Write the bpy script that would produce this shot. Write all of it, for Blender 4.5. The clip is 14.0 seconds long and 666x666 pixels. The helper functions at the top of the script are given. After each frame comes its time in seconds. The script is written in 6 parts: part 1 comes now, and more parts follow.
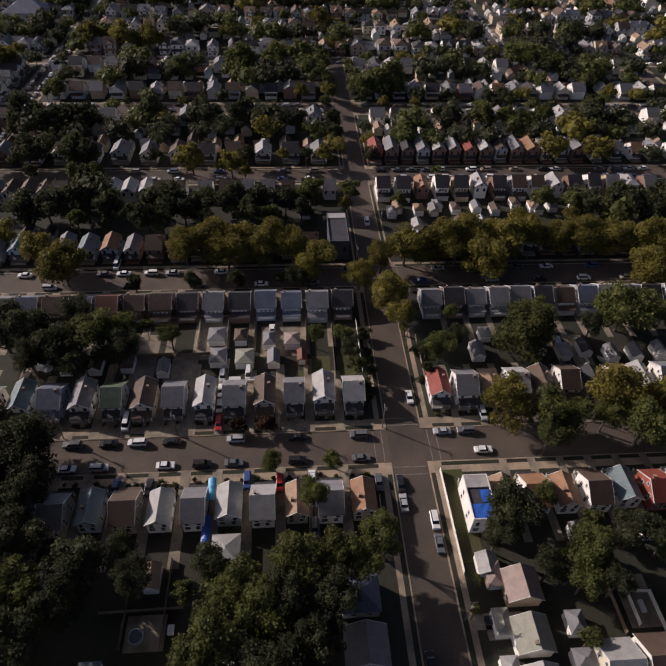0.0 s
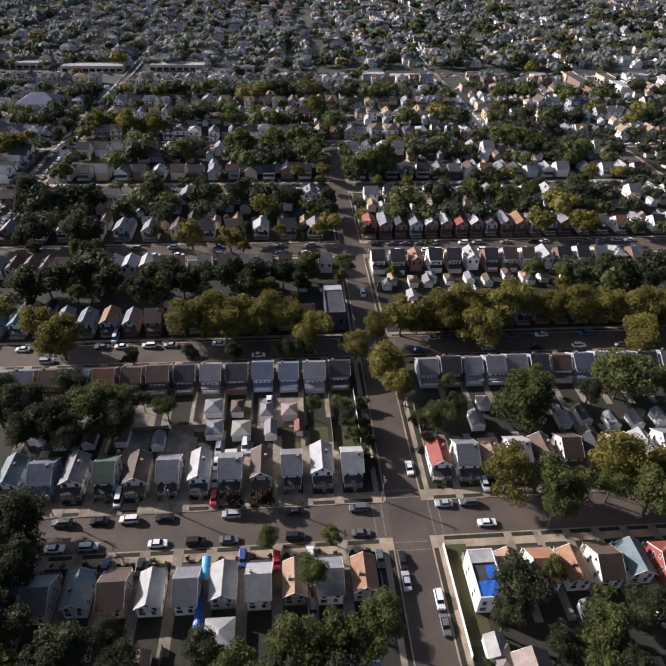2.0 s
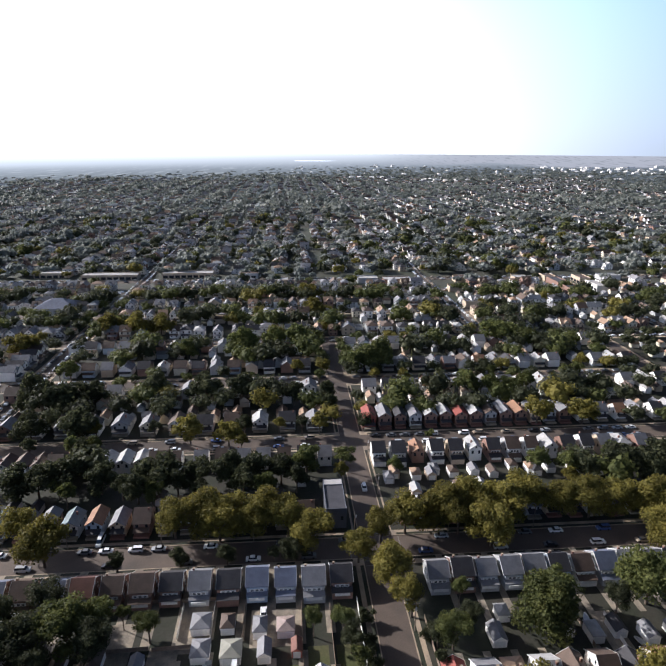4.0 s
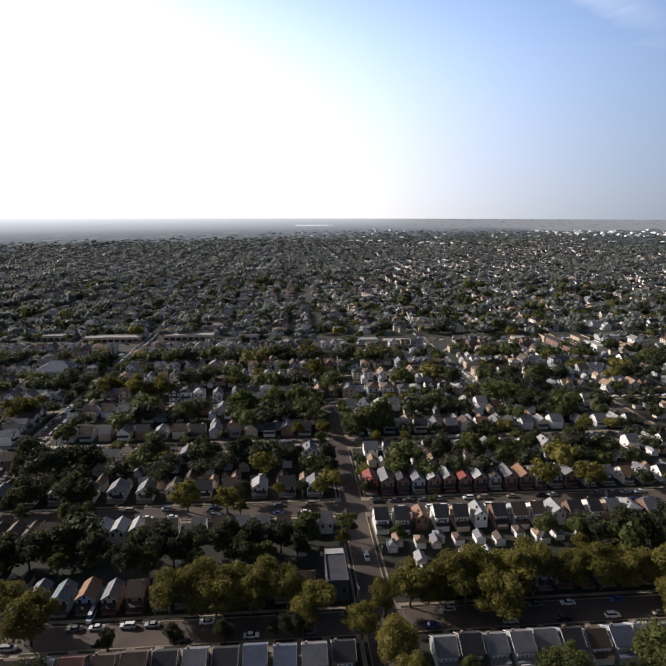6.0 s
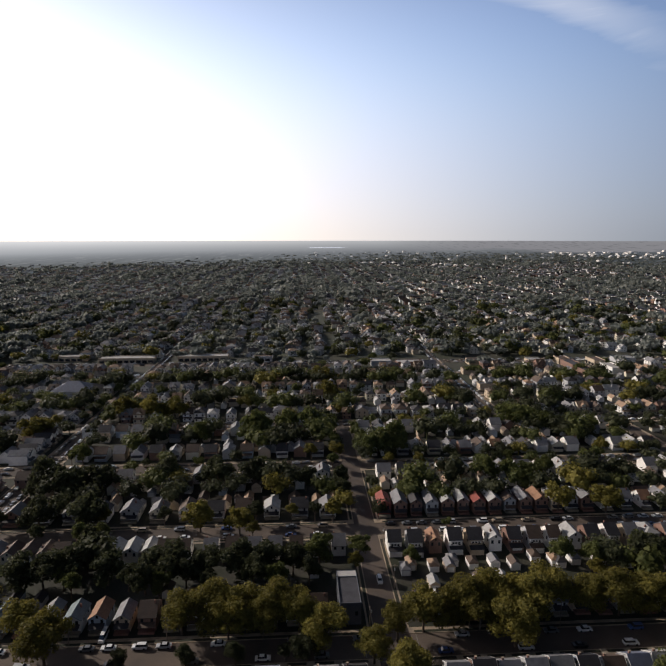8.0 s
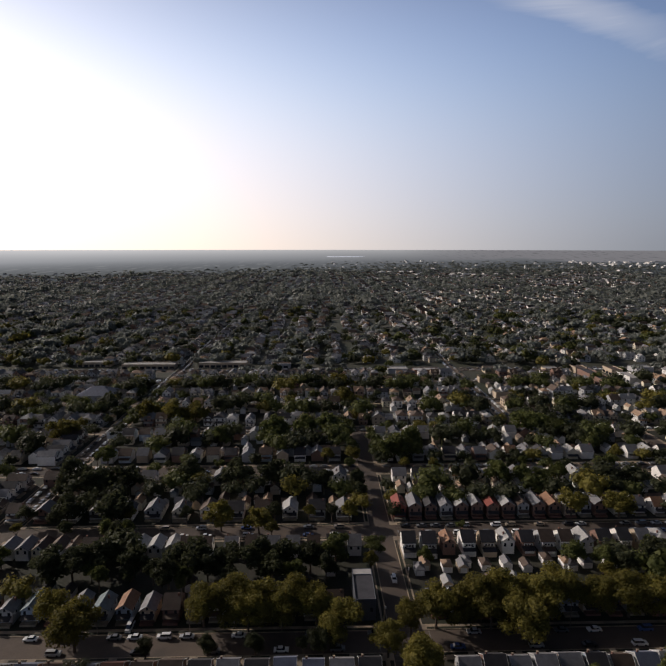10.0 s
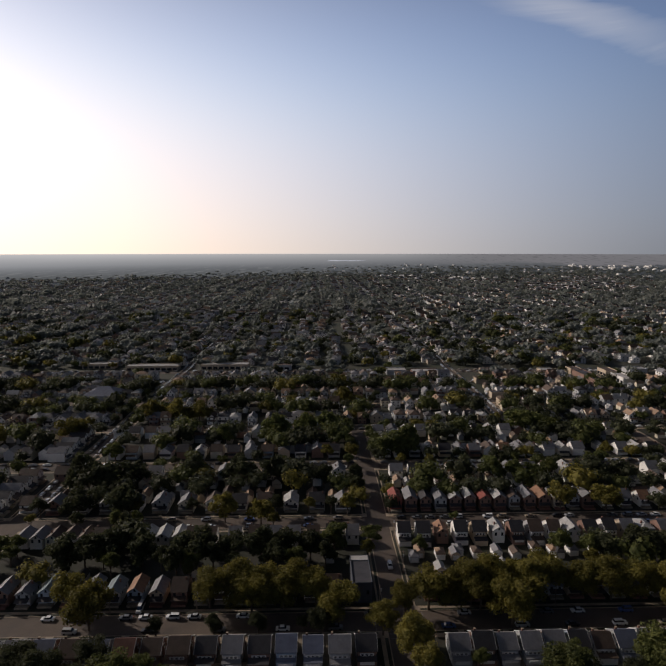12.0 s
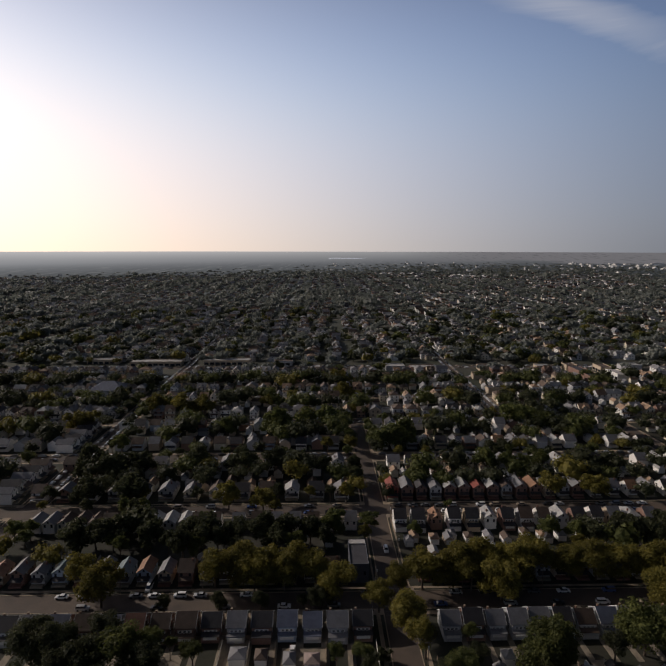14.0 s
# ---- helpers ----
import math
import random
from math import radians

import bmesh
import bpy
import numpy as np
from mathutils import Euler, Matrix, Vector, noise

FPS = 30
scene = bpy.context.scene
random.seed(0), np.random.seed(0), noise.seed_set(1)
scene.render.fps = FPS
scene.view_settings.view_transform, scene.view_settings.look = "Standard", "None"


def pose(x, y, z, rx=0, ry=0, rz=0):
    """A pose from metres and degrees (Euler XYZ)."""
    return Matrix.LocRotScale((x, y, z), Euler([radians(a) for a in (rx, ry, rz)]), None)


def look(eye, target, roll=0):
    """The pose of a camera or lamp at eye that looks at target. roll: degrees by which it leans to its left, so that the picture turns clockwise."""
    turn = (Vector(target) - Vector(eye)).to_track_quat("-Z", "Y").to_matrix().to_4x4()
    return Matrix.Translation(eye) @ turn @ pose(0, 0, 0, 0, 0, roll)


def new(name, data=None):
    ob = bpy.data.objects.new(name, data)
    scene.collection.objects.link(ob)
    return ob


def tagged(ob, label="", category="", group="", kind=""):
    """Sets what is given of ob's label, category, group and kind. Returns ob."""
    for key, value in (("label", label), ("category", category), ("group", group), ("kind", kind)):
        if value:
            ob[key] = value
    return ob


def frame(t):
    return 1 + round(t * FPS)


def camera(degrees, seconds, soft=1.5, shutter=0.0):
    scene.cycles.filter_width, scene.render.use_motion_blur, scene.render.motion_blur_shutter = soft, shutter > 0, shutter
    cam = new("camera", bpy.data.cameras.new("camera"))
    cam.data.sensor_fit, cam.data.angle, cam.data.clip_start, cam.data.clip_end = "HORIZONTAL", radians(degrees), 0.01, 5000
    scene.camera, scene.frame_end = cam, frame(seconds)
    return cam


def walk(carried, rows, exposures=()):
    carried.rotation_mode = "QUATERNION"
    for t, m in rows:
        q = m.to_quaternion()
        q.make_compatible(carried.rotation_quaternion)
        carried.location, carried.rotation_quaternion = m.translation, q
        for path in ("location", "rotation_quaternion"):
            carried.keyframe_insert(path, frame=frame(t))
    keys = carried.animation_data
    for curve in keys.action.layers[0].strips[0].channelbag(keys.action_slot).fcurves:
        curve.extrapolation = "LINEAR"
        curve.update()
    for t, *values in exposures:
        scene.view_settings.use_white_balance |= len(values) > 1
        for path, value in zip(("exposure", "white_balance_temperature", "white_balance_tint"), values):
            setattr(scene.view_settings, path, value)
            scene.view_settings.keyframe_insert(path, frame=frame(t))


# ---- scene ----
cam = camera(60.4, 14.0, soft=1.6)


def flown(x, y, z, yaw, pitch, roll):
    """A camera pose from its place, heading, tilt and lean in degrees."""
    m = pose(0, 0, 0, 0, 0, yaw) @ pose(0, 0, 0, 90 + pitch) @ pose(0, 0, 0, 0, 0, roll)
    m.translation = (x, y, z)
    return m


ROWS = [
    (0, 0.00, 0.00, 125.00, 0.000, -43.906, 2.095),
    (0.5, 0.07, -0.12, 125.06, -0.173, -45.341, 2.150),
    (1, 0.14, -0.40, 124.96, -0.204, -44.970, 2.058),
    (1.5, 0.12, -0.65, 124.82, -0.171, -41.874, 1.813),
    (2, 0.16, -0.51, 124.42, -0.009, -36.636, 1.459),
    (2.5, 0.24, -0.06, 124.30, 0.140, -30.241, 1.063),
    (3, 0.51, 0.67, 124.23, 0.278, -24.851, 0.666),
    (3.5, 0.54, 1.10, 124.20, 0.324, -20.805, 0.488),
    (6, 0.25, 1.89, 124.87, 0.386, -11.675, 0.153),
    (6.5, 0.33, 2.01, 124.76, 0.428, -10.933, 0.111),
    (7, 0.45, 1.87, 124.90, 0.466, -10.336, -0.000),
    (7.5, 0.39, 1.32, 124.87, 0.621, -9.922, 0.035),
    (8, 0.53, 0.01, 124.97, 1.751, -9.515, -0.007),
    (8.5, 0.38, -1.56, 125.06, 2.765, -9.261, 0.055),
    (11, 1.62, -14.49, 125.32, 3.591, -8.368, 0.025),
    (11.5, 2.08, -17.73, 125.20, 3.613, -8.313, -0.009),
    (12, 2.49, -20.99, 125.29, 3.599, -8.232, -0.004),
    (12.5, 2.86, -24.25, 125.30, 3.608, -8.262, 0.031),
    (13, 3.06, -27.46, 125.25, 3.559, -8.324, 0.062),
    (13.5, 3.54, -29.72, 125.47, 3.532, -8.309, 0.018),
    (14, 3.79, -31.89, 125.55, 3.673, -8.450, 0.096),
]
EXPOSURES = [(0, -0.22, 6400, 18), (1, -0.02, 6250, 16), (2, 0.58, 5900, 13), (2.5, 0.74, 5650, 11), (3.5, 0.76, 5700, 10), (6, 0.0, 6200, 10), (7.5, -0.26, 6450, 10),
             (8.5, -0.47, 6500, 11), (11, -0.8, 6550, 12), (14, -1.04, 6600, 12)]
walk(cam, [(t, flown(*p)) for t, *p in ROWS], EXPOSURES)
SKY_STRENGTH, SUN_STRENGTH, SUN_COLOUR = 0.0205, 5.0, (1.0, 0.905, 0.815)
CLOUD_TINT = (60.0, 60.0, 62.0, 1)
# the hazy sky, for red, green and blue: brightness, fading away from the sun, fading upwards (degrees, power), loss at the skyline (below 0: gain)
HAZE = ((312.0, 36.0, 18.6, 3.2, -0.31), (212.0, 47.5, 21.2, 3.8, -0.13), (157.0, 75.0, 24.2, 4.6, 0.13))

# ---- sky and sun ----
SUN_AZ, SUN_EL = radians(66), radians(25)          # to the left of straight ahead, above the horizon
SUN_TO = Vector((-math.sin(SUN_AZ) * math.cos(SUN_EL), math.cos(SUN_AZ) * math.cos(SUN_EL), math.sin(SUN_EL)))
world = bpy.data.worlds.new("sky")
scene.world = world
world.use_nodes = True
wn, wl = world.node_tree.nodes, world.node_tree.links
wn.clear()


def wnode(kind, **values):
    n = wn.new(kind)
    for k, v in values.items():
        n.inputs[int(k[1:])].default_value = v
    return n


def wmath(op, a, b=None):
    n = wn.new("ShaderNodeMath")
    n.operation = op
    for i, v in enumerate((a, b)):
        if v is None:
            continue
        if isinstance(v, (int, float)):
            n.inputs[i].default_value = v
        else:
            wl.new(v, n.inputs[i])
    return n.outputs[0]


sky = wn.new("ShaderNodeTexSky")
sky.sky_type = 'NISHITA'
sky.sun_disc = False
sky.sun_elevation, sky.sun_rotation = SUN_EL, -SUN_AZ
sky.altitude, sky.air_density, sky.dust_density, sky.ozone_density = 100, 1.0, 1.6, 1.5
geo = wn.new("ShaderNodeTexCoord")
away = geo.outputs["Generated"]
# bright haze, strongest round the sun and low down, warmer towards the skyline
dot = wn.new("ShaderNodeVectorMath")
dot.operation = 'DOT_PRODUCT'
wl.new(away, dot.inputs[0])
dot.inputs[1].default_value = SUN_TO
sep = wn.new("ShaderNodeSeparateXYZ")
wl.new(away, sep.inputs[0])
angle = wmath('MULTIPLY', wmath('ARCCOSINE', wmath('MINIMUM', wmath('MAXIMUM', dot.outputs["Value"], -1.0), 1.0)), 180 / math.pi)
lift = wmath('MULTIPLY', wmath('ARCSINE', wmath('MINIMUM', wmath('MAXIMUM', sep.outputs[2], 0.0), 1.0)), 180 / math.pi)
low = wmath('EXPONENT', wmath('DIVIDE', lift, -6.5))
haze = wn.new("ShaderNodeCombineColor")
behind = wmath('ADD', wmath('POWER', wmath('DIVIDE', angle, 100.0), 6.0), 1.0)
for i, (bright, spread, high, power, loss) in enumerate(HAZE):
    fall = wmath('MULTIPLY', wmath('EXPONENT', wmath('DIVIDE', angle, -spread)), bright)
    thin = wmath('MULTIPLY', wmath('ADD', wmath('POWER', wmath('DIVIDE', lift, high), power), 1.0), behind)
    wl.new(wmath('MULTIPLY', wmath('DIVIDE', fall, thin), wmath('SUBTRACT', 1.0, wmath('MULTIPLY', low, loss))), haze.inputs[i])
hazy = wn.new("ShaderNodeMix")
hazy.data_type = 'RGBA'
hazy.blend_type = 'ADD'
hazy.inputs[0].default_value = 1.0
wl.new(sky.outputs[0], hazy.inputs[6])
wl.new(haze.outputs[0], hazy.inputs[7])
# a thin high cloud in the north-east
along = wn.new("ShaderNodeMapping")
along.inputs["Rotation"].default_value = (0, radians(17), 0)
along.inputs["Scale"].default_value = (2.2, 0.6, 13.0)
wl.new(away, along.inputs[0])
wisps = wn.new("ShaderNodeTexNoise")
wisps.inputs["Scale"].default_value, wisps.inputs["Detail"].default_value, wisps.inputs["Roughness"].default_value = 1.0, 6, 0.6
wisps.inputs["Distortion"].default_value = 0.6
wl.new(along.outputs[0], wisps.inputs["Vector"])
ramp = wn.new("ShaderNodeValToRGB")
ramp.color_ramp.elements[0].position, ramp.color_ramp.elements[1].position = 0.44, 0.74
wl.new(wisps.outputs["Fac"], ramp.inputs[0])
toward = wn.new("ShaderNodeVectorMath")
toward.operation = 'DOT_PRODUCT'
wl.new(away, toward.inputs[0])
toward.inputs[1].default_value = Vector((math.sin(radians(18.5)) * math.cos(radians(19.0)), math.cos(radians(18.5)) * math.cos(radians(19.0)), math.sin(radians(19.0))))
across = wn.new("ShaderNodeVectorMath")
across.operation = 'DOT_PRODUCT'
wl.new(away, across.inputs[0])
# the streak slants down to the east
level, upward = Vector((math.cos(radians(18.5)), -math.sin(radians(18.5)), 0)), Vector((-math.sin(radians(18.5)) * math.sin(radians(19.0)), -math.cos(radians(18.5)) * math.sin(radians(19.0)), math.cos(radians(19.0))))
across.inputs[1].default_value = level * 0.40 + upward * 0.917
ripple = wmath('ADD', across.outputs["Value"], wmath('MULTIPLY', wmath('SUBTRACT', wisps.outputs["Fac"], 0.5), 0.10))
streak = wmath('MAXIMUM', wmath('SUBTRACT', 1.0, wmath('POWER', wmath('ABSOLUTE', wmath('DIVIDE', ripple, 0.028)), 2.0)), 0.0)
bank = wmath('MULTIPLY', wmath('POWER', wmath('MAXIMUM', toward.outputs["Value"], 0.0), 140.0), streak)
veil = wn.new("ShaderNodeMix")
veil.data_type = 'RGBA'
wl.new(wmath('MULTIPLY', wmath('MULTIPLY', wmath('ADD', wmath('MULTIPLY', ramp.outputs[0], 0.7), 0.3), bank), 1.0), veil.inputs[0])
wl.new(hazy.outputs[2], veil.inputs[6])
veil.inputs[7].default_value = CLOUD_TINT
bg = wnode("ShaderNodeBackground", i1=SKY_STRENGTH)
wl.new(veil.outputs[2], bg.inputs[0])
wout = wn.new("ShaderNodeOutputWorld")
wl.new(bg.outputs[0], wout.inputs[0])

sun_data = bpy.data.lights.new("sun", 'SUN')
sun_data.energy, sun_data.angle, sun_data.color = SUN_STRENGTH, radians(0.55), SUN_COLOUR
sun = new("sun", sun_data)
sun.matrix_world = look(SUN_TO * 300, (0, 0, 0))

# ---- materials ----
MATS = {}


def mat(name, base, second=None, rough=0.9, coarse=0.35, fine=6.0, amount=0.5, bump=0.3, metal=0.0, vary=0.12, courses=0.0, coat=0.0):
    """A weathered surface: base and second colour in large stains, fine grain and relief; courses: rows of shingle or siding."""
    m = bpy.data.materials.new(name)
    m.use_nodes = True
    n, l = m.node_tree.nodes, m.node_tree.links
    b = n["Principled BSDF"]
    second = second or tuple(c * 0.62 for c in base)
    tc, oi = n.new("ShaderNodeTexCoord"), n.new("ShaderNodeObjectInfo")
    off = n.new("ShaderNodeVectorMath")
    off.operation = 'MULTIPLY_ADD'
    l.new(oi.outputs["Random"], off.inputs[0])
    off.inputs[1].default_value = (37, 53, 19)
    l.new(tc.outputs["Object"], off.inputs[2])
    big, small = n.new("ShaderNodeTexNoise"), n.new("ShaderNodeTexNoise")
    big.inputs["Scale"].default_value, big.inputs["Detail"].default_value = coarse, 5
    small.inputs["Scale"].default_value, small.inputs["Detail"].default_value = fine, 4
    l.new(off.outputs[0], big.inputs["Vector"])
    l.new(off.outputs[0], small.inputs["Vector"])
    r = n.new("ShaderNodeValToRGB")
    r.color_ramp.elements[0].position, r.color_ramp.elements[1].position = 0.38, 0.68
    l.new(big.outputs["Fac"], r.inputs[0])
    mx = n.new("ShaderNodeMix")
    mx.data_type = 'RGBA'
    mul = n.new("ShaderNodeMath")
    mul.operation = 'MULTIPLY'
    l.new(r.outputs[0], mul.inputs[0])
    mul.inputs[1].default_value = amount
    l.new(mul.outputs[0], mx.inputs[0])
    mx.inputs[6].default_value, mx.inputs[7].default_value = (*base, 1), (*second, 1)
    hsv = n.new("ShaderNodeHueSaturation")
    l.new(mx.outputs[2], hsv.inputs["Color"])
    # value swings with the grain and from thing to thing
    v1, v2 = n.new("ShaderNodeMath"), n.new("ShaderNodeMath")
    v1.operation = v2.operation = 'MULTIPLY_ADD'
    l.new(small.outputs["Fac"], v1.inputs[0])
    v1.inputs[1].default_value, v1.inputs[2].default_value = 0.7, 0.65 - vary / 2
    l.new(oi.outputs["Random"], v2.inputs[0])
    v2.inputs[1].default_value = vary
    l.new(v1.outputs[0], v2.inputs[2])
    l.new(v2.outputs[0], hsv.inputs["Value"])
    l.new(hsv.outputs[0], b.inputs["Base Color"])
    b.inputs["Roughness"].default_value, b.inputs["Metallic"].default_value = rough, metal
    b.inputs["Specular IOR Level"].default_value = 0.35 if rough > 0.6 else 0.5
    if coat:
        b.inputs["Coat Weight"].default_value = coat
    height = small.outputs["Fac"]
    if courses:
        w = n.new("ShaderNodeTexWave")
        w.bands_direction = 'Z'
        w.wave_profile = 'SAW'
        w.inputs["Scale"].default_value = courses
        w.inputs["Distortion"].default_value = 0.4
        l.new(tc.outputs["Object"], w.inputs["Vector"])
        add = n.new("ShaderNodeMath")
        l.new(w.outputs["Fac"], add.inputs[0])
        l.new(small.outputs["Fac"], add.inputs[1])
        height = add.outputs[0]
    if bump:
        bp = n.new("ShaderNodeBump")
        bp.inputs["Strength"].default_value, bp.inputs["Distance"].default_value = bump, 0.08
        l.new(height, bp.inputs["Height"])
        l.new(bp.outputs[0], b.inputs["Normal"])
    MATS[name] = m
    return m


def leaf_mat(name, base, second, gloss=0.12):
    """Foliage: colour differs from clump to clump and tree to tree; leaves are waxy, and some light comes through."""
    m = bpy.data.materials.new(name)
    m.use_nodes = True
    n, l = m.node_tree.nodes, m.node_tree.links
    b = n["Principled BSDF"]
    g, oi, tc = n.new("ShaderNodeNewGeometry"), n.new("ShaderNodeObjectInfo"), n.new("ShaderNodeTexCoord")
    patch, blend = n.new("ShaderNodeTexNoise"), n.new("ShaderNodeMath")
    patch.inputs["Scale"].default_value, patch.inputs["Detail"].default_value = 0.22, 2
    l.new(g.outputs["Position"], patch.inputs["Vector"])
    blend.operation = 'MULTIPLY_ADD'
    blend.use_clamp = True
    l.new(g.outputs["Random Per Island"], blend.inputs[0])
    blend.inputs[1].default_value = 0.5
    spread = n.new("ShaderNodeMath")
    spread.operation = 'MULTIPLY_ADD'
    l.new(patch.outputs["Fac"], spread.inputs[0])
    spread.inputs[1].default_value, spread.inputs[2].default_value = 1.6, -0.55
    l.new(spread.outputs[0], blend.inputs[2])
    mx, hsv = n.new("ShaderNodeMix"), n.new("ShaderNodeHueSaturation")
    mx.data_type = 'RGBA'
    l.new(blend.outputs[0], mx.inputs[0])
    mx.inputs[6].default_value, mx.inputs[7].default_value = (*base, 1), (*second, 1)
    l.new(mx.outputs[2], hsv.inputs["Color"])
    v = n.new("ShaderNodeMath")
    v.operation = 'MULTIPLY_ADD'
    l.new(oi.outputs["Random"], v.inputs[0])
    v.inputs[1].default_value, v.inputs[2].default_value = 0.45, 0.78
    l.new(v.outputs[0], hsv.inputs["Value"])
    t, mix = n.new("ShaderNodeBsdfTranslucent"), n.new("ShaderNodeMixShader")
    l.new(hsv.outputs[0], b.inputs["Base Color"])
    b.inputs["Roughness"].default_value, b.inputs["Specular IOR Level"].default_value = 0.62, gloss
    l.new(hsv.outputs[0], t.inputs[0])
    mix.inputs[0].default_value = 0.40
    l.new(b.outputs[0], mix.inputs[1])
    l.new(t.outputs[0], mix.inputs[2])
    l.new(mix.outputs[0], n["Material Output"].inputs[0])
    MATS[name] = m
    return m


def plain(name, base, rough=0.5, metal=0.0, coat=0.0):
    return mat(name, base, rough=rough, metal=metal, coarse=0.8, fine=20, amount=0.15, bump=0.0, vary=0.05, coat=coat)


mat("asphalt", (0.112, 0.085, 0.066), (0.056, 0.046, 0.040), rough=0.85, coarse=0.08, fine=3.0, amount=0.8, bump=0.2)
mat("concrete", (0.38, 0.295, 0.205), (0.11, 0.096, 0.083), coarse=0.22, fine=2.5, amount=0.7)
mat("drive_concrete", (0.30, 0.25, 0.185), (0.12, 0.105, 0.088), coarse=0.3, fine=2.5, amount=0.8)
mat("grass", (0.060, 0.068, 0.020), (0.085, 0.070, 0.035), coarse=0.12, fine=1.6, amount=0.9, bump=0.6)
mat("yard", (0.024, 0.027, 0.015), (0.040, 0.034, 0.027), coarse=0.10, fine=1.3, amount=0.9, bump=0.6)
mat("far_ground", (0.034, 0.040, 0.022), (0.058, 0.054, 0.042), coarse=0.02, fine=0.2, amount=0.8, bump=0.0)
mat("road_paint", (0.22, 0.205, 0.18), (0.11, 0.10, 0.09), coarse=1.5, fine=6, amount=0.9)
for key, c in dict(grey=(0.20, 0.195, 0.20), pale=(0.36, 0.35, 0.335), dark=(0.045, 0.042, 0.045), brown=(0.10, 0.068, 0.05),
                   tan=(0.30, 0.20, 0.13), orange=(0.28, 0.15, 0.085), red=(0.24, 0.06, 0.043), green=(0.10, 0.13, 0.085), blue=(0.135, 0.15, 0.20),
                   teal=(0.15, 0.19, 0.20), rust=(0.16, 0.07, 0.05), rose=(0.30, 0.23, 0.20), stone=(0.27, 0.26, 0.21)).items():
    mat("shingle_" + key, c, tuple(x * 0.7 for x in c), rough=0.74, coarse=0.6, fine=5, amount=0.7, bump=0.35, courses=1.6)
for key, c in dict(white=(0.76, 0.73, 0.68), cream=(0.62, 0.55, 0.42), grey=(0.40, 0.40, 0.40), blue=(0.36, 0.43, 0.52), brick=(0.21, 0.125, 0.095),
                   tan=(0.45, 0.36, 0.26), slate=(0.085, 0.09, 0.105), green=(0.34, 0.42, 0.36), red=(0.30, 0.085, 0.06)).items():
    mat("siding_" + key, c, tuple(x * 0.8 for x in c), rough=0.7, coarse=0.4, fine=4, amount=0.5, bump=0.2, courses=1.2)
mat("brickwork", (0.20, 0.10, 0.075), (0.11, 0.06, 0.05), coarse=1.0, fine=8)
plain("trim_white", (0.62, 0.61, 0.585), 0.55)
plain("door_paint", (0.16, 0.07, 0.05), 0.5)
plain("glass_dark", (0.018, 0.022, 0.028), 0.12)
plain("tyre", (0.02, 0.02, 0.02), 0.9)
plain("lamp_red", (0.35, 0.02, 0.02), 0.3)
plain("lamp_clear", (0.75, 0.75, 0.72), 0.2)
mat("bark", (0.10, 0.075, 0.055), (0.05, 0.04, 0.03), coarse=2, fine=9, bump=0.6)
mat("timber", (0.17, 0.13, 0.10), (0.09, 0.07, 0.055), coarse=2, fine=9)
mat("fence_white", (0.70, 0.67, 0.60), (0.50, 0.47, 0.42), coarse=0.8)
mat("fence_wood", (0.20, 0.15, 0.11), (0.11, 0.085, 0.065), coarse=1.2)
mat("tarp_blue", (0.03, 0.12, 0.48), (0.02, 0.07, 0.30), rough=0.45, coarse=0.8, fine=3, bump=0.5)
mat("awning_blue", (0.08, 0.38, 0.62), (0.05, 0.25, 0.45), rough=0.5, coarse=0.8, fine=3, bump=0.4)
mat("metal_grey", (0.42, 0.43, 0.44), rough=0.4, metal=0.6, coarse=1.0)
mat("flat_roof", (0.060, 0.058, 0.066), (0.038, 0.038, 0.044), coarse=0.3, fine=2.5, amount=0.8)
mat("flat_roof_pale", (0.40, 0.38, 0.36), (0.22, 0.21, 0.20), coarse=0.3, fine=2.5, amount=0.6)
plain("pool_water", (0.05, 0.07, 0.08), 0.08)
plain("open_water", (0.20, 0.23, 0.25), 0.08)
plain("pool_wall", (0.30, 0.33, 0.36), 0.5)
for key, c in dict(white=(0.78, 0.78, 0.76), silver=(0.42, 0.43, 0.44), black=(0.022, 0.022, 0.025), grey=(0.13, 0.135, 0.14), red=(0.42, 0.03, 0.03),
                   blue=(0.05, 0.09, 0.24), tan=(0.32, 0.26, 0.19)).items():
    plain("paint_" + key, c, 0.32, 0.0, 0.6)
leaf_mat("leaf_olive", (0.200, 0.169, 0.036), (0.098, 0.089, 0.024))
leaf_mat("leaf_green", (0.127, 0.133, 0.039), (0.054, 0.066, 0.023))
leaf_mat("leaf_dark", (0.069, 0.074, 0.034), (0.033, 0.037, 0.020))
# paler than the other leaves: distance haze is put into this base colour
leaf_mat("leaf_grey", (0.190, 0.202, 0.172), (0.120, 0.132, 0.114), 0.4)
leaf_mat("leaf_rust", (0.070, 0.036, 0.020), (0.040, 0.024, 0.015))
MAT = MATS

# the hazy distance, painted into a glowing surface: dim treetops and pale roofs that fade into bright haze towards the
# skyline, most under the sun
hb = bpy.data.materials.new("haze_band")
hb.use_nodes = True
hn, hl = hb.node_tree.nodes, hb.node_tree.links
hn.remove(hn["Principled BSDF"])


def hmath(op, a, b=0.0):
    n = hn.new("ShaderNodeMath")
    n.operation = op
    for i, v in enumerate((a, b)):
        if isinstance(v, (int, float)):
            n.inputs[i].default_value = v
        else:
            hl.new(v, n.inputs[i])
    return n.outputs[0]


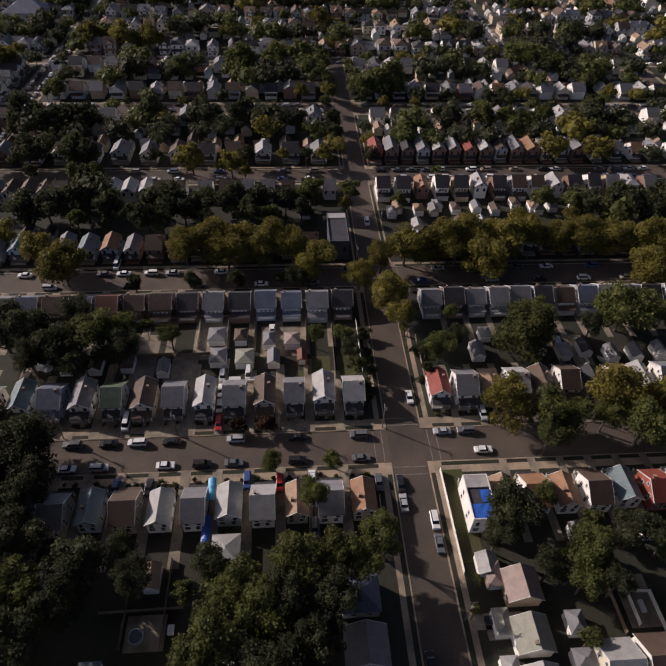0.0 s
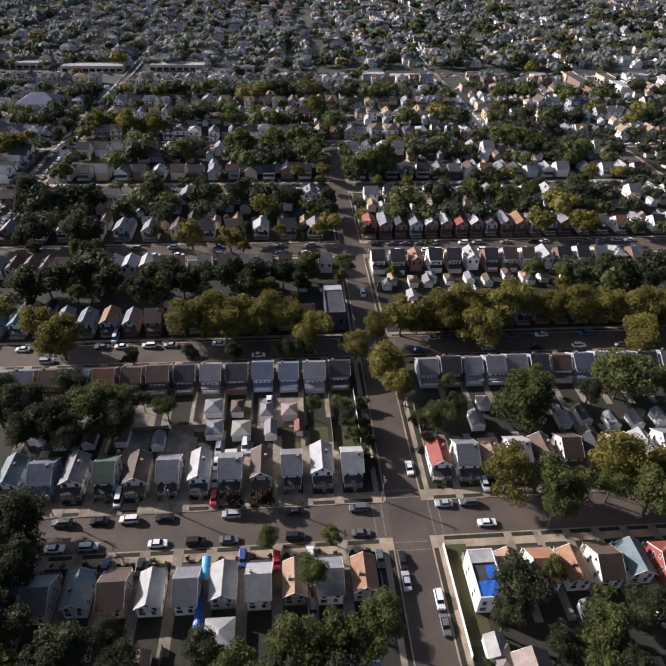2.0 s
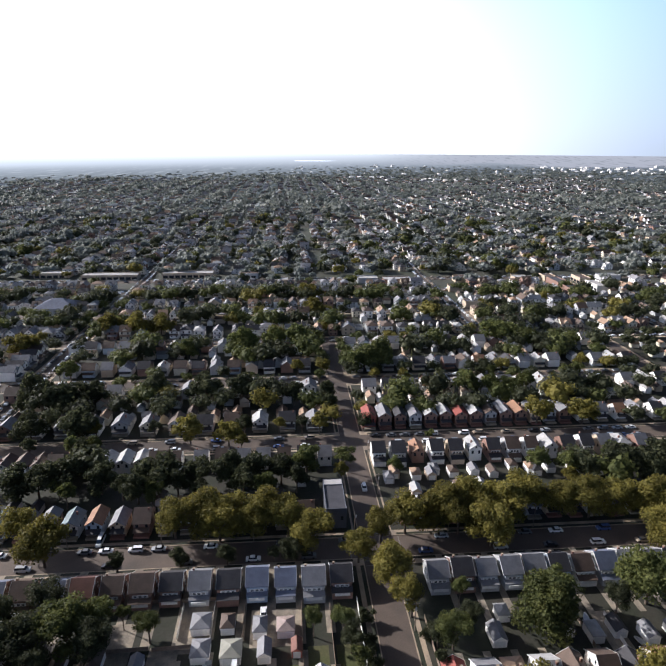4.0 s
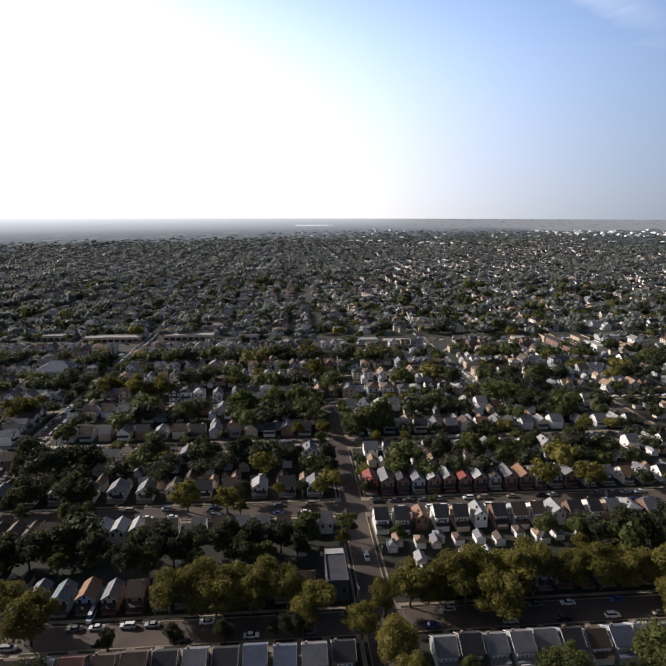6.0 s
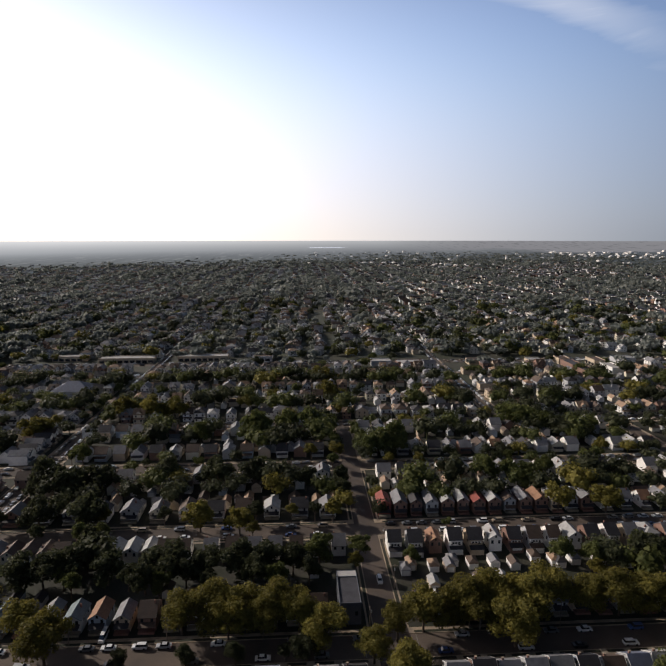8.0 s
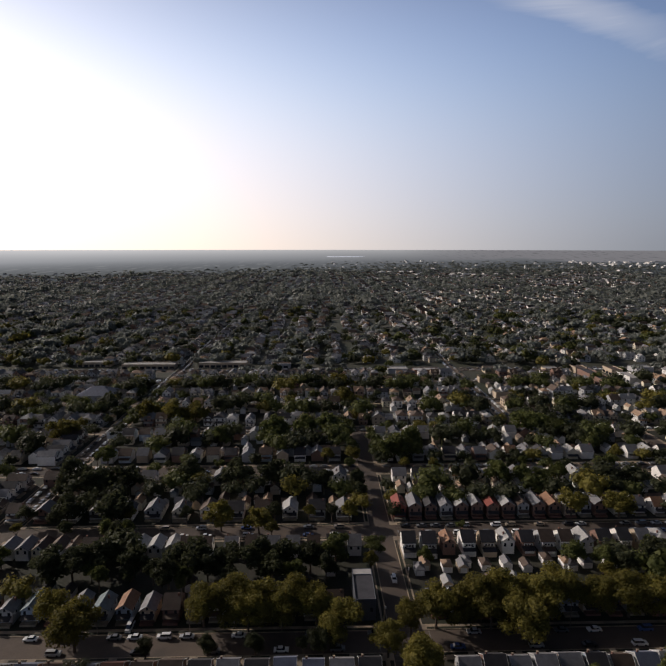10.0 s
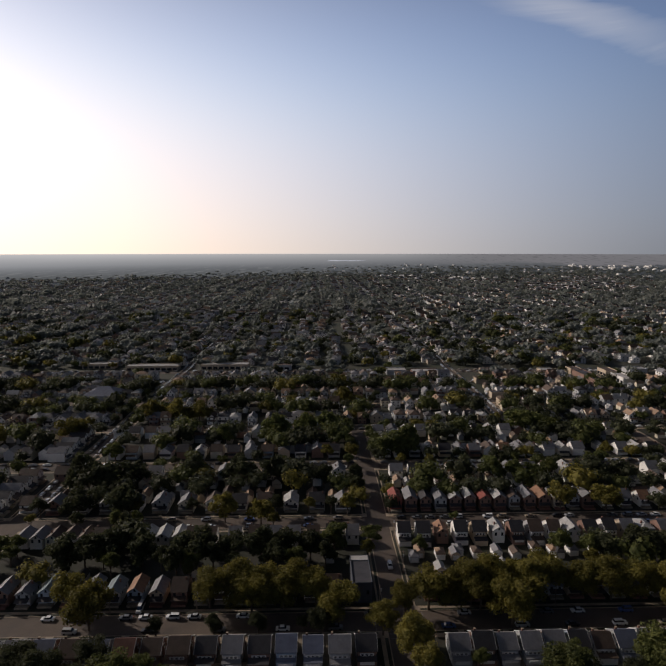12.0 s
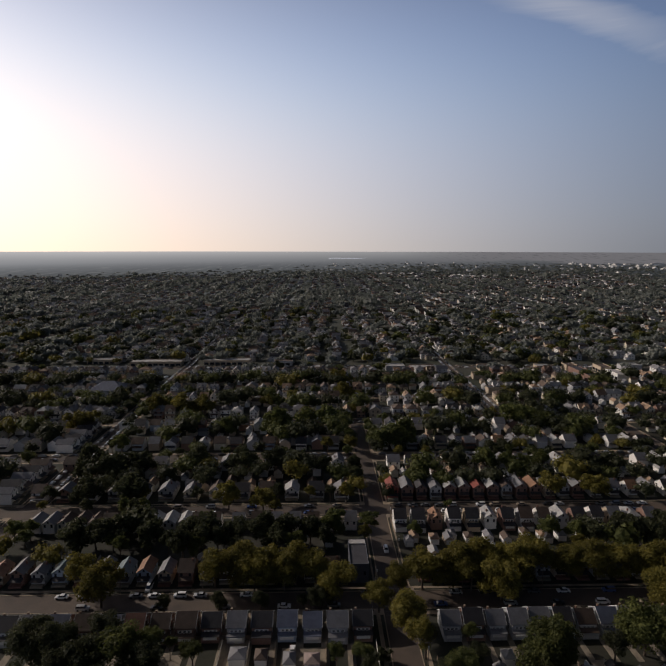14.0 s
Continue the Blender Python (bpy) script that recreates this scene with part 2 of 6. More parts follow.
def hmix(f, a, b):
    n = hn.new("ShaderNodeMix")
    n.data_type = 'RGBA'
    hl.new(f, n.inputs[0])
    for i, v in ((6, a), (7, b)):
        if isinstance(v, tuple):
            n.inputs[i].default_value = (*v, 1)
        else:
            hl.new(v, n.inputs[i])
    return n.outputs[2]


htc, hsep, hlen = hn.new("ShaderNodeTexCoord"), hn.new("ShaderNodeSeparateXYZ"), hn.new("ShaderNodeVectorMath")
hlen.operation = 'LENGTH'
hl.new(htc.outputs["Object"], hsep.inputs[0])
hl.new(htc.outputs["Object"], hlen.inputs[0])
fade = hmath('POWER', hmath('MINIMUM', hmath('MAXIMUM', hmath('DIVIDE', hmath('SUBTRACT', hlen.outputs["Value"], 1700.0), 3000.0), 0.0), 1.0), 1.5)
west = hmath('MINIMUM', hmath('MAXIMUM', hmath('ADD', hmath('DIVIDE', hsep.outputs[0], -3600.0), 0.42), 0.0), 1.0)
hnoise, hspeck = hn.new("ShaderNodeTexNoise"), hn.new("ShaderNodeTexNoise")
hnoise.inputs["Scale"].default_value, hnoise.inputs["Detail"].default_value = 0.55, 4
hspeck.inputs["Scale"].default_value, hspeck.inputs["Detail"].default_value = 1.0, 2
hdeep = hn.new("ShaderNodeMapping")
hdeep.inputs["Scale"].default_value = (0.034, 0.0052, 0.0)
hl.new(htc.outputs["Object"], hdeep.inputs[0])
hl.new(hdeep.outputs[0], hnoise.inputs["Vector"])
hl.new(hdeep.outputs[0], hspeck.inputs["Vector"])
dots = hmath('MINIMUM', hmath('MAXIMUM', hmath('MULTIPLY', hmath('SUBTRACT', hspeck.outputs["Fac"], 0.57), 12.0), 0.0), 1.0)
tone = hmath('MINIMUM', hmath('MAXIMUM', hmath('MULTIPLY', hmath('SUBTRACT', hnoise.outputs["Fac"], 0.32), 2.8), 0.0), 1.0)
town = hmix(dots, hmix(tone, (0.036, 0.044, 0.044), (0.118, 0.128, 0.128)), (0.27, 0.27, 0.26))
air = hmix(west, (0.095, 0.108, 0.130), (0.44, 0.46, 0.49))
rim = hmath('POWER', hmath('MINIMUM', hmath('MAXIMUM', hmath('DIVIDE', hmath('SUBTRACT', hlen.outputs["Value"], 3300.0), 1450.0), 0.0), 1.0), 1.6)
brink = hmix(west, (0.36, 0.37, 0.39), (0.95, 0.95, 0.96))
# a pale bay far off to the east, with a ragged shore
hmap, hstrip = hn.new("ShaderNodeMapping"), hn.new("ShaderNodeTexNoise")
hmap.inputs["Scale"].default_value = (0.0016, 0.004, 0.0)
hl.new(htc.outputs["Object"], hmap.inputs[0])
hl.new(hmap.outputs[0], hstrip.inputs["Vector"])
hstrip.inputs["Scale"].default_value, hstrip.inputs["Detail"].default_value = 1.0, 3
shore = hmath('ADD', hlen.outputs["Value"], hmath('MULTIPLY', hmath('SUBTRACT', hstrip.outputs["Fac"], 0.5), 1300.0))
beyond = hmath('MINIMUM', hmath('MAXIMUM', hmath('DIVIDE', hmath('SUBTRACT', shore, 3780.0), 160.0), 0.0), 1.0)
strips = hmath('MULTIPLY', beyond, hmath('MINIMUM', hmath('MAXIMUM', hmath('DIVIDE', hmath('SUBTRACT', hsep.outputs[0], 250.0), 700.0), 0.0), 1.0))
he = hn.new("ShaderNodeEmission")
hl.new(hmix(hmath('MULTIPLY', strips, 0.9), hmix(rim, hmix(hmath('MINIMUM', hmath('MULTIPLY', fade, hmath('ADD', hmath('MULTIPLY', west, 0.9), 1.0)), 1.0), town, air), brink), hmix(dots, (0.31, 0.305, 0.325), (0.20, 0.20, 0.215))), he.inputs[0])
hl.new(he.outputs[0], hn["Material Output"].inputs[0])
MATS["haze_band"] = hb

# ---- building tools ----
GRID = radians(5.1)                                 # the streets lie turned a little to the left
CROSSING = Vector((20.3, 88.4, 0))                  # the middle of the nearest crossing
UX, UY = Vector((math.cos(GRID), math.sin(GRID), 0)), Vector((-math.sin(GRID), math.cos(GRID), 0))
rng = random.Random(7)


def at(u, v, z=0.0):
    """World place of u metres along the streets and v along the avenue from the crossing."""
    return CROSSING + UX * u + UY * v + Vector((0, 0, z))


def spot(u, v, z=0.0, turn=0.0):
    m = Matrix.Rotation(GRID + radians(turn), 4, 'Z')
    m.translation = at(u, v, z)
    return m


class Shape:
    """Collects corners and faces of one mesh."""

    def __init__(self):
        self.v, self.f = [], []

    def add(self, pts, faces):
        n = len(self.v)
        self.v += [tuple(p) for p in pts]
        self.f += [tuple(i + n for i in f) for f in faces]
        return self

    def box(self, x0, x1, y0, y1, z0, z1):
        return self.add([(x0, y0, z0), (x1, y0, z0), (x1, y1, z0), (x0, y1, z0), (x0, y0, z1), (x1, y0, z1), (x1, y1, z1), (x0, y1, z1)],
                        [(0, 3, 2, 1), (4, 5, 6, 7), (0, 1, 5, 4), (1, 2, 6, 5), (2, 3, 7, 6), (3, 0, 4, 7)])

    def prism(self, outline, a, b, axis):
        """A flat outline drawn out from a to b along axis x or y (outline in the other axis and z)."""
        put = (lambda p, s: (s, p[0], p[1])) if axis == 'x' else (lambda p, s: (p[0], s, p[1]))
        n = len(outline)
        pts = [put(p, a) for p in outline] + [put(p, b) for p in outline]
        return self.add(pts, [tuple(range(n)), tuple(range(2 * n - 1, n - 1, -1))] + [(i, i + n, (i + 1) % n + n, (i + 1) % n) for i in range(n)])

    def tube(self, p, q, r0, r1, sides=7):
        p, q = Vector(p), Vector(q)
        a = (q - p).normalized().orthogonal().normalized()
        b = (q - p).normalized().cross(a)
        ring = [(math.cos(k * math.tau / sides), math.sin(k * math.tau / sides)) for k in range(sides)]
        pts = [p + (a * c + b * s) * r0 for c, s in ring] + [q + (a * c + b * s) * r1 for c, s in ring]
        return self.add(pts, [(i, (i + 1) % sides, (i + 1) % sides + sides, i + sides) for i in range(sides)] + [tuple(range(sides - 1, -1, -1)), tuple(range(sides, 2 * sides))])

    def mesh(self, name, material=None, fix=True):
        me = bpy.data.meshes.new(name)
        me.from_pydata(self.v, [], self.f)
        if fix:
            bm = bmesh.new()
            bm.from_mesh(me)
            bmesh.ops.recalc_face_normals(bm, faces=bm.faces)
            bm.to_mesh(me)
            bm.free()
        me.materials.append(material)
        return me


MESHES = {}


def kept(key, build):
    """The mesh of that key, built once."""
    if key not in MESHES:
        MESHES[key] = build().mesh(key[0] if isinstance(key, tuple) else key, MAT["concrete"])
    return MESHES[key]


def part(name, me, material, parent=None, m=None, label=""):
    """One mesh object with its own material, under a thing or a part."""
    ob = new(name, me)
    ob.material_slots[0].link = 'OBJECT'
    ob.material_slots[0].material = MAT[material]
    if parent:
        ob.parent = parent
    if m is not None:
        ob.matrix_basis = m
    return tagged(ob, label)


def thing(name, m, label, category, group="", kind=""):
    ob = new(name)
    ob.empty_display_size = 0.2
    ob.matrix_basis = m
    return tagged(ob, label, category, group, kind)


def setting(name, shape, material, label, m=None):
    ob = part(name, shape.mesh(name, MAT[material]), material, None, m, label)
    return tagged(ob, category=name.rstrip("_0123456789"), kind="structure")

# ---- the setting: ground, streets, pavements ----
STREETS = (-72.0, 0.0, 71.2, 143.2, 214.5, 286.0, 357.5, 429.0)
AVENUES = (-167.0, 0.0, 190.0)
FAR_STEP = 69.5                                     # beyond the fifth street the avenues lie closer and the rows run along them
FAR_AVENUES = tuple(-167.0 + FAR_STEP * k for k in range(-18, 22))
OPEN_AVENUES = (-167.0, 111.0, 250.0)               # those that already begin at the fifth street
SHOP_STREET = 478.0
CROSS_STREETS = (690.0, 890.0, 1100.0, 1330.0, 1600.0)
HALF_ST, HALF_AV = 5.2, 4.6


def rise(r):
    """The land lifts gently towards the skyline."""
    k = max(0.0, min(1.0, (r - 2300.0) / 2500.0))
    return 95.0 * k * k


def ground_sheet():
    s = Shape()
    rings = [0, 150, 400, 800, 1400, 2000, 2400, 2800, 3200, 3600, 4000, 4300, 4600, 4840]
    spokes = 64
    s.v.append((0, 0, -0.02))
    for r in rings[1:]:
        for k in range(spokes):
            a = k * math.tau / spokes
            s.v.append((r * math.cos(a), r * math.sin(a), rise(r) - 0.02))
    for k in range(spokes):
        s.f.append((0, 1 + k, 1 + (k + 1) % spokes))
    for j in range(len(rings) - 2):
        for k in range(spokes):
            a, b = 1 + j * spokes, 1 + (j + 1) * spokes
            s.f.append((a + k, b + k, b + (k + 1) % spokes, a + (k + 1) % spokes))
    return s


setting("ground", ground_sheet(), "far_ground", "mottled suburban ground of dry grass and soil")
for v in STREETS:
    setting("road", Shape().box(-620, 620, v - HALF_ST, v + HALF_ST, -0.3, 0.02), "asphalt", "worn grey-brown asphalt street", spot(0, 0))
for u, v1 in zip(AVENUES, (500, 292, 292)):
    setting("road", Shape().box(u - HALF_AV, u + HALF_AV, -160, v1, -0.3, 0.04), "asphalt", "worn asphalt avenue between the blocks", spot(0, 0))
for u in OPEN_AVENUES:
    wide = HALF_AV
    setting("road", Shape().box(u - wide, u + wide, 500.0 if u == -167.0 else 280.0, 1700, -0.3, 0.035), "asphalt", "worn asphalt avenue between distant rows of houses", spot(0, 0))
setting("road", Shape().box(-700, 900, SHOP_STREET - 7, SHOP_STREET + 7, -0.3, 0.03), "asphalt", "wide asphalt shopping street", spot(0, 0))
for v in CROSS_STREETS:
    setting("road", Shape().box(-900, 1100, v - 4, v + 4, -0.3, 0.025), "asphalt", "asphalt cross street among distant houses", spot(0, 0))

SPANS = [(AVENUES[i] + HALF_AV, AVENUES[i + 1] - HALF_AV) for i in range(2)]
for i in range(len(STREETS) - 2):
    v0, v1 = STREETS[i] + HALF_ST, STREETS[i + 1] - HALF_ST
    far_span = [(-167 + HALF_AV, 111 - HALF_AV), (111 + HALF_AV, 250 - HALF_AV), (-330, -167 - HALF_AV), (250 + HALF_AV, 330)]
    for u0, u1 in SPANS + [(-330, AVENUES[0] - HALF_AV), (AVENUES[2] + HALF_AV, 330)] if i < 5 else far_span:
        setting("pavement", Shape().box(u0, u1, v0, v1, -0.1, 0.15), "concrete", "cracked tan concrete pavement round the block", spot(0, 0))
        setting("lawn", Shape().box(u0 + (2.9 if i < 2 else 2.2), u1 - (2.9 if i < 2 else 2.2), v0 + (3.6 if i < 2 else 2.9), v1 - (3.6 if i < 2 else 2.9), 0.0, 0.19), "yard", "patchy yards of grass, soil and old paving", spot(0, 0))
        for a, b in ((v0 + 0.35, v0 + 1.45), (v1 - 1.45, v1 - 0.35)) if i < 4 else ():
            setting("verge", Shape().box(u0 + 3.5, u1 - 3.5, a, b, 0.0, 0.175), "yard", "dry patchy verge along the kerb", spot(0, 0))
        for a, b in ((u0 + 0.35, u0 + 1.5), (u1 - 1.5, u1 - 0.35)) if i < 4 else ():
            setting("verge", Shape().box(a, b, v0 + 3.5, v1 - 3.5, 0.0, 0.176), "yard", "bare soil verge along the kerb", spot(0, 0))
# stop lines and crossing stripes at the two nearest crossings
for v in STREETS[1:3]:
    for side in (-1, 1):
        for k in range(2):
            setting("crossing_line", Shape().box(-4.2, 4.2, v + side * (6.6 + 2.2 * k) - 0.12, v + side * (6.6 + 2.2 * k) + 0.12, 0.0, 0.046), "road_paint", "worn white crossing line", spot(0, 0))
            setting("crossing_line", Shape().box(side * (6.2 + 2.2 * k) - 0.12, side * (6.2 + 2.2 * k) + 0.12, v - 4.8, v + 4.8, 0.0, 0.028), "road_paint", "worn white crossing line", spot(0, 0))

# ---- houses ----
def gable_wall(w, d, h, r, along):
    """Solid walls with gables; along: the ridge runs in x (along the street) or y (front to back)."""
    s = Shape()
    if along == 'x':
        return s.prism([(0, 0), (d, 0), (d, h), (d / 2, h + r), (0, h)], -w / 2, w / 2, 'x')
    return s.prism([(-w / 2, 0), (w / 2, 0), (w / 2, h), (0, h + r), (-w / 2, h)], 0, d, 'y')


def gable_roof(w, d, h, r, along, over=0.35, thick=0.18):
    s = Shape()
    half, length = (d / 2, w) if along == 'x' else (w / 2, d)
    k = r / half
    e, zt = half + over, h + 0.03
    for sgn in (-1, 1):
        o = [(0, zt + r), (sgn * e, zt - over * k), (sgn * e, zt - over * k + thick), (0, zt + r + thick * 1.1)]
        if along == 'x':
            s.prism([(d / 2 + a, z) for a, z in o], -w / 2 - over * 0.8, w / 2 + over * 0.8, 'x')
        else:
            s.prism(o, -over * 0.8, d + over * 0.8, 'y')
    return s


def bargeboard(w, d, h, r, along, end, over=0.35, thick=0.2):
    """White boards under one gable edge of a roof; end 0 or 1."""
    s = Shape()
    half, length = (d / 2, w / 2) if along == 'x' else (w / 2, d)
    k = r / half
    e, zt = half + over, h + 0.05
    for sgn in (-1, 1):
        o = [(0, zt + r - 0.05), (sgn * e, zt - over * k - 0.05), (sgn * e, zt - over * k + thick), (0, zt + r + thick * 1.1)]
        out = over * 0.8
        if along == 'x':
            for x in ((-length - out - 0.09, length + out + 0.01)[end],):
                s.prism([(d / 2 + a, z) for a, z in o], x, x + 0.08, 'x')
        else:
            for y in ((-out - 0.09, d + out + 0.01)[end],):
                s.prism(o, y, y + 0.08, 'y')
    return s


def hip_roof(w, d, h, r, over=0.35):
    a, b = w / 2 + over, over
    k = min(w, d) / 2 + over
    z = h + 0.02
    low = [(-a, -b, z), (a, -b, z), (a, d + b, z), (-a, d + b, z)]
    edge = [(x, y, zz + 0.16) for x, y, zz in low]
    if w <= d:
        top = [(0, k - b, z + r), (0, d + b - k, z + r)]
    else:
        top = [(-a + k, d / 2, z + r), (a - k, d / 2, z + r)]
    s = Shape().add(low + edge + top, [(0, 3, 2, 1), (0, 1, 5, 4), (1, 2, 6, 5), (2, 3, 7, 6), (3, 0, 4, 7)])
    n = len(s.f)
    if w <= d:
        s.f += [(4, 5, 8), (5, 6, 9, 8), (6, 7, 9), (7, 4, 8, 9)]
    else:
        s.f += [(4, 5, 9, 8), (5, 6, 9), (6, 7, 8, 9), (7, 4, 8)]
    return s


def window_shape(w, h):
    """A frame of four bars and a sill, proud of the wall that lies at y = 0."""
    s = Shape()
    s.box(-w / 2 - 0.09, -w / 2, -0.06, 0.02, 0, h).box(w / 2, w / 2 + 0.09, -0.06, 0.02, 0, h)
    s.box(-w / 2 - 0.09, w / 2 + 0.09, -0.06, 0.02, h, h + 0.1).box(-w / 2, w / 2, -0.05, 0.02, h / 2 - 0.03, h / 2 + 0.03)
    return s.box(-w / 2 - 0.14, w / 2 + 0.14, -0.12, 0.02, -0.09, 0)


def add_window(house, x, y, z, turn, w=0.9, h=1.35, fine=True):
    m = pose(x, y, z, 0, 0, turn)
    if fine:
        f = part("window", kept(("window", w, h), lambda: window_shape(w, h)), "trim_white", house, m)
        part("pane", kept(("pane", w, h), lambda: Shape().box(-w / 2, w / 2, -0.03, 0.015, 0, h)), "glass_dark", f)
    else:
        part("window", kept(("dark_window", w, h), lambda: Shape().box(-w / 2, w / 2, -0.04, 0.02, 0, h).box(-w / 2 - 0.1, w / 2 + 0.1, -0.07, 0.02, -0.1, -0.02)), "glass_dark", house, m)


def porch_roof_shape(w, depth, z):
    return Shape().prism([(0.05, z + 0.6), (-depth, z), (-depth, z + 0.14), (0.05, z + 0.76)], -w / 2, w / 2, 'x')


def railing_shape(w, depth):
    """A porch railing: top and bottom rail with balusters along the front, short returns at the sides."""
    s = Shape().box(-w / 2, w * 0.02, -depth + 0.2, -depth + 0.27, 1.52, 1.6).box(-w / 2, w * 0.02, -depth + 0.2, -depth + 0.27, 0.85, 0.91)
    s.box(w * 0.26, w / 2, -depth + 0.2, -depth + 0.27, 1.52, 1.6)
    for k in range(9):
        x = -w / 2 + 0.05 + k * w * 0.056
        s.box(x, x + 0.07, -depth + 0.21, -depth + 0.26, 0.91, 1.52)
    for x in (-w / 2, w / 2 - 0.07):
        s.box(x, x + 0.07, -depth + 0.27, -0.05, 1.52, 1.6)
    return s


ROOF_WORDS = dict(grey="grey", pale="pale grey", dark="charcoal", brown="brown", tan="tan", orange="orange-brown", red="red", green="mossy green", blue="blue-grey", teal="teal-grey", rust="dark rust", rose="pinkish grey", stone="olive grey")


def build_house(u, v, face, kind='s', roof='grey', wall='white', w=6.0, d=9.5, h=5.6, r=2.3, detail=2, porch=True, dormer=False, base=0.19, turn=0.0, group=""):
    """A detached house whose front middle stands at (u, v); face 1 looks up the avenue, -1 down it.
    kind: s ridge along the street, f ridge front to back, h hipped, t flat."""
    words = {'s': "side-gabled", 'f': "front-gabled", 'h': "hip-roofed", 't': "flat-roofed"}[kind]
    wall_word = wall + (" brick" if wall == "brick" else " sided") if wall != "brick" else "brick"
    ho = thing("house", spot(u, v, base, (180 if face > 0 else 0) + turn), f"{words} {wall_word} house with a {ROOF_WORDS[roof]} roof", "house", group)
    along = 'x' if kind == 's' else 'y'
    r = r if kind == 't' else round((d if kind == 's' else w if kind == 'f' else min(w, d)) / 2 * (0.66 if kind != 'h' else 0.55), 2)
    rk = 0 if kind in 'ht' else r
    if kind in 'ht':
        part("wall", kept(("wall_box", w, d, h), lambda: Shape().box(-w / 2, w / 2, 0, d, -0.25, h)), "siding_" + wall, ho)
    else:
        part("wall", kept(("wall", w, d, h, r, along), lambda: gable_wall(w, d, h, r, along)), "siding_" + wall, ho)
    if kind == 'h':
        part("roof", kept(("roof_hip", w, d, h, r), lambda: hip_roof(w, d, h, r)), "shingle_" + roof, ho)
    elif kind == 't':
        part("roof", kept(("roof_flat", w, d, h), lambda: Shape().box(-w / 2 + 0.2, w / 2 - 0.2, 0.2, d - 0.2, h, h + 0.06)), "flat_roof", ho)
        part("parapet", kept(("parapet", w, d, h), lambda: Shape().box(-w / 2, w / 2, -0.02, 0.2, h, h + 0.5).box(-w / 2, w / 2, d - 0.2, d + 0.02, h, h + 0.5)
                             .box(-w / 2 - 0.02, -w / 2 + 0.2, 0.2, d - 0.2, h, h + 0.5).box(w / 2 - 0.2, w / 2 + 0.02, 0.2, d - 0.2, h, h + 0.5)), "siding_" + wall, ho)
        part("roof_deck", kept(("roof_deck", w, h), lambda: Shape().box(-w / 2 + 0.22, w / 2 - 0.22, 0.22, 3.4, h + 0.05, h + 0.42)), "flat_roof_pale", ho, None if face > 0 else pose(0, d - 3.62, 0))
    else:
        part("roof", kept(("roof", w, d, h, r, along), lambda: gable_roof(w, d, h, r, along)), "shingle_" + roof, ho)
    fine = detail > 1
    if fine and kind in 'sf':
        for end in (0, 1):
            part("bargeboard", kept(("bargeboard", w, d, h, r, along, end), lambda: bargeboard(w, d, h, r, along, end)), "trim_white", ho)
    # chimney
    if kind != 't' and rng.random() < 0.6:
        cx, cy = (w / 2 - 0.9, d * 0.42) if kind == 's' else (w * 0.22, d * 0.6)
        top = h + r + 0.55 if kind != 'h' else h + r + 0.4
        c = part("chimney", kept(("chimney", round(top, 2)), lambda: Shape().box(-0.28, 0.28, -0.25, 0.25, h, top)), "brickwork", ho, pose(cx, cy, 0))
        if fine:
            part("cap", kept("chimney_cap", lambda: Shape().box(-0.34, 0.34, -0.31, 0.31, 0, 0.1)), "concrete", c, pose(0, 0, top))
    if detail > 0:
        lo, hi = 1.1, min(3.4, h - 1.5)
        y, back = (d, 180) if face > 0 else (0, 0)
        for x in (-w * 0.28, w * 0.28):
            add_window(ho, x, y, hi, back, fine=fine)
        if kind == 'f':
            add_window(ho, 0, y, h + 0.35, back, 0.7, 0.9, fine)
        if fine and face > 0:
            add_window(ho, -w * 0.2, d, lo, 180)
            add_window(ho, w * 0.28, d, lo, 180, 1.3, 1.2)
        # the flank towards the flight line
        x, flank = (w / 2, 90) if (u < -19) == (face < 0) else (-w / 2, -90)
        for y in (d * 0.25, d * 0.7):
            add_window(ho, x, y + 0.4, hi, flank, 0.8, 1.2, fine)
            if fine:
                add_window(ho, x, y, lo, flank, 0.8, 1.2)
        if kind == 's' and fine:
            add_window(ho, x, d * 0.5, h + 0.5, flank, 0.7, 0.9)
    if porch:
        pw, pd = w * 0.92, 2.1
        # the dark shingle on most porch roofs puts their shade into the colour
        part("porch_roof", kept(("porch_roof", pw), lambda: porch_roof_shape(pw, pd, 2.35)), "shingle_" + (roof if roof in ("brown", "blue") else "dark"), ho)
        if detail > 0:
            part("porch_floor", kept(("porch_floor", pw), lambda: Shape().box(-pw / 2, pw / 2, -pd + 0.1, -0.01, -0.2, 0.75)), "brickwork" if wall in ("brick", "tan") else "drive_concrete", ho)
            for x in (-pw / 2 + 0.15, 0.35, pw / 2 - 0.15) if fine else ():
                part("post", kept("porch_post", lambda: Shape().box(-0.09, 0.09, -0.09, 0.09, 0.75, 2.42)), "trim_white", ho, pose(x, -pd + 0.25, 0))
            if fine:
                part("door", kept("front_door", lambda: Shape().box(-0.5, 0.5, -0.06, 0.02, 0.77, 2.75).box(-0.42, 0.42, -0.09, -0.05, 0.9, 1.6).box(-0.42, 0.42, -0.09, -0.05, 1.75, 2.6)), "door_paint", ho, pose(w * 0.12, 0, 0))
                part("railing", kept(("railing", pw), lambda: railing_shape(pw, pd)), "trim_white", ho)
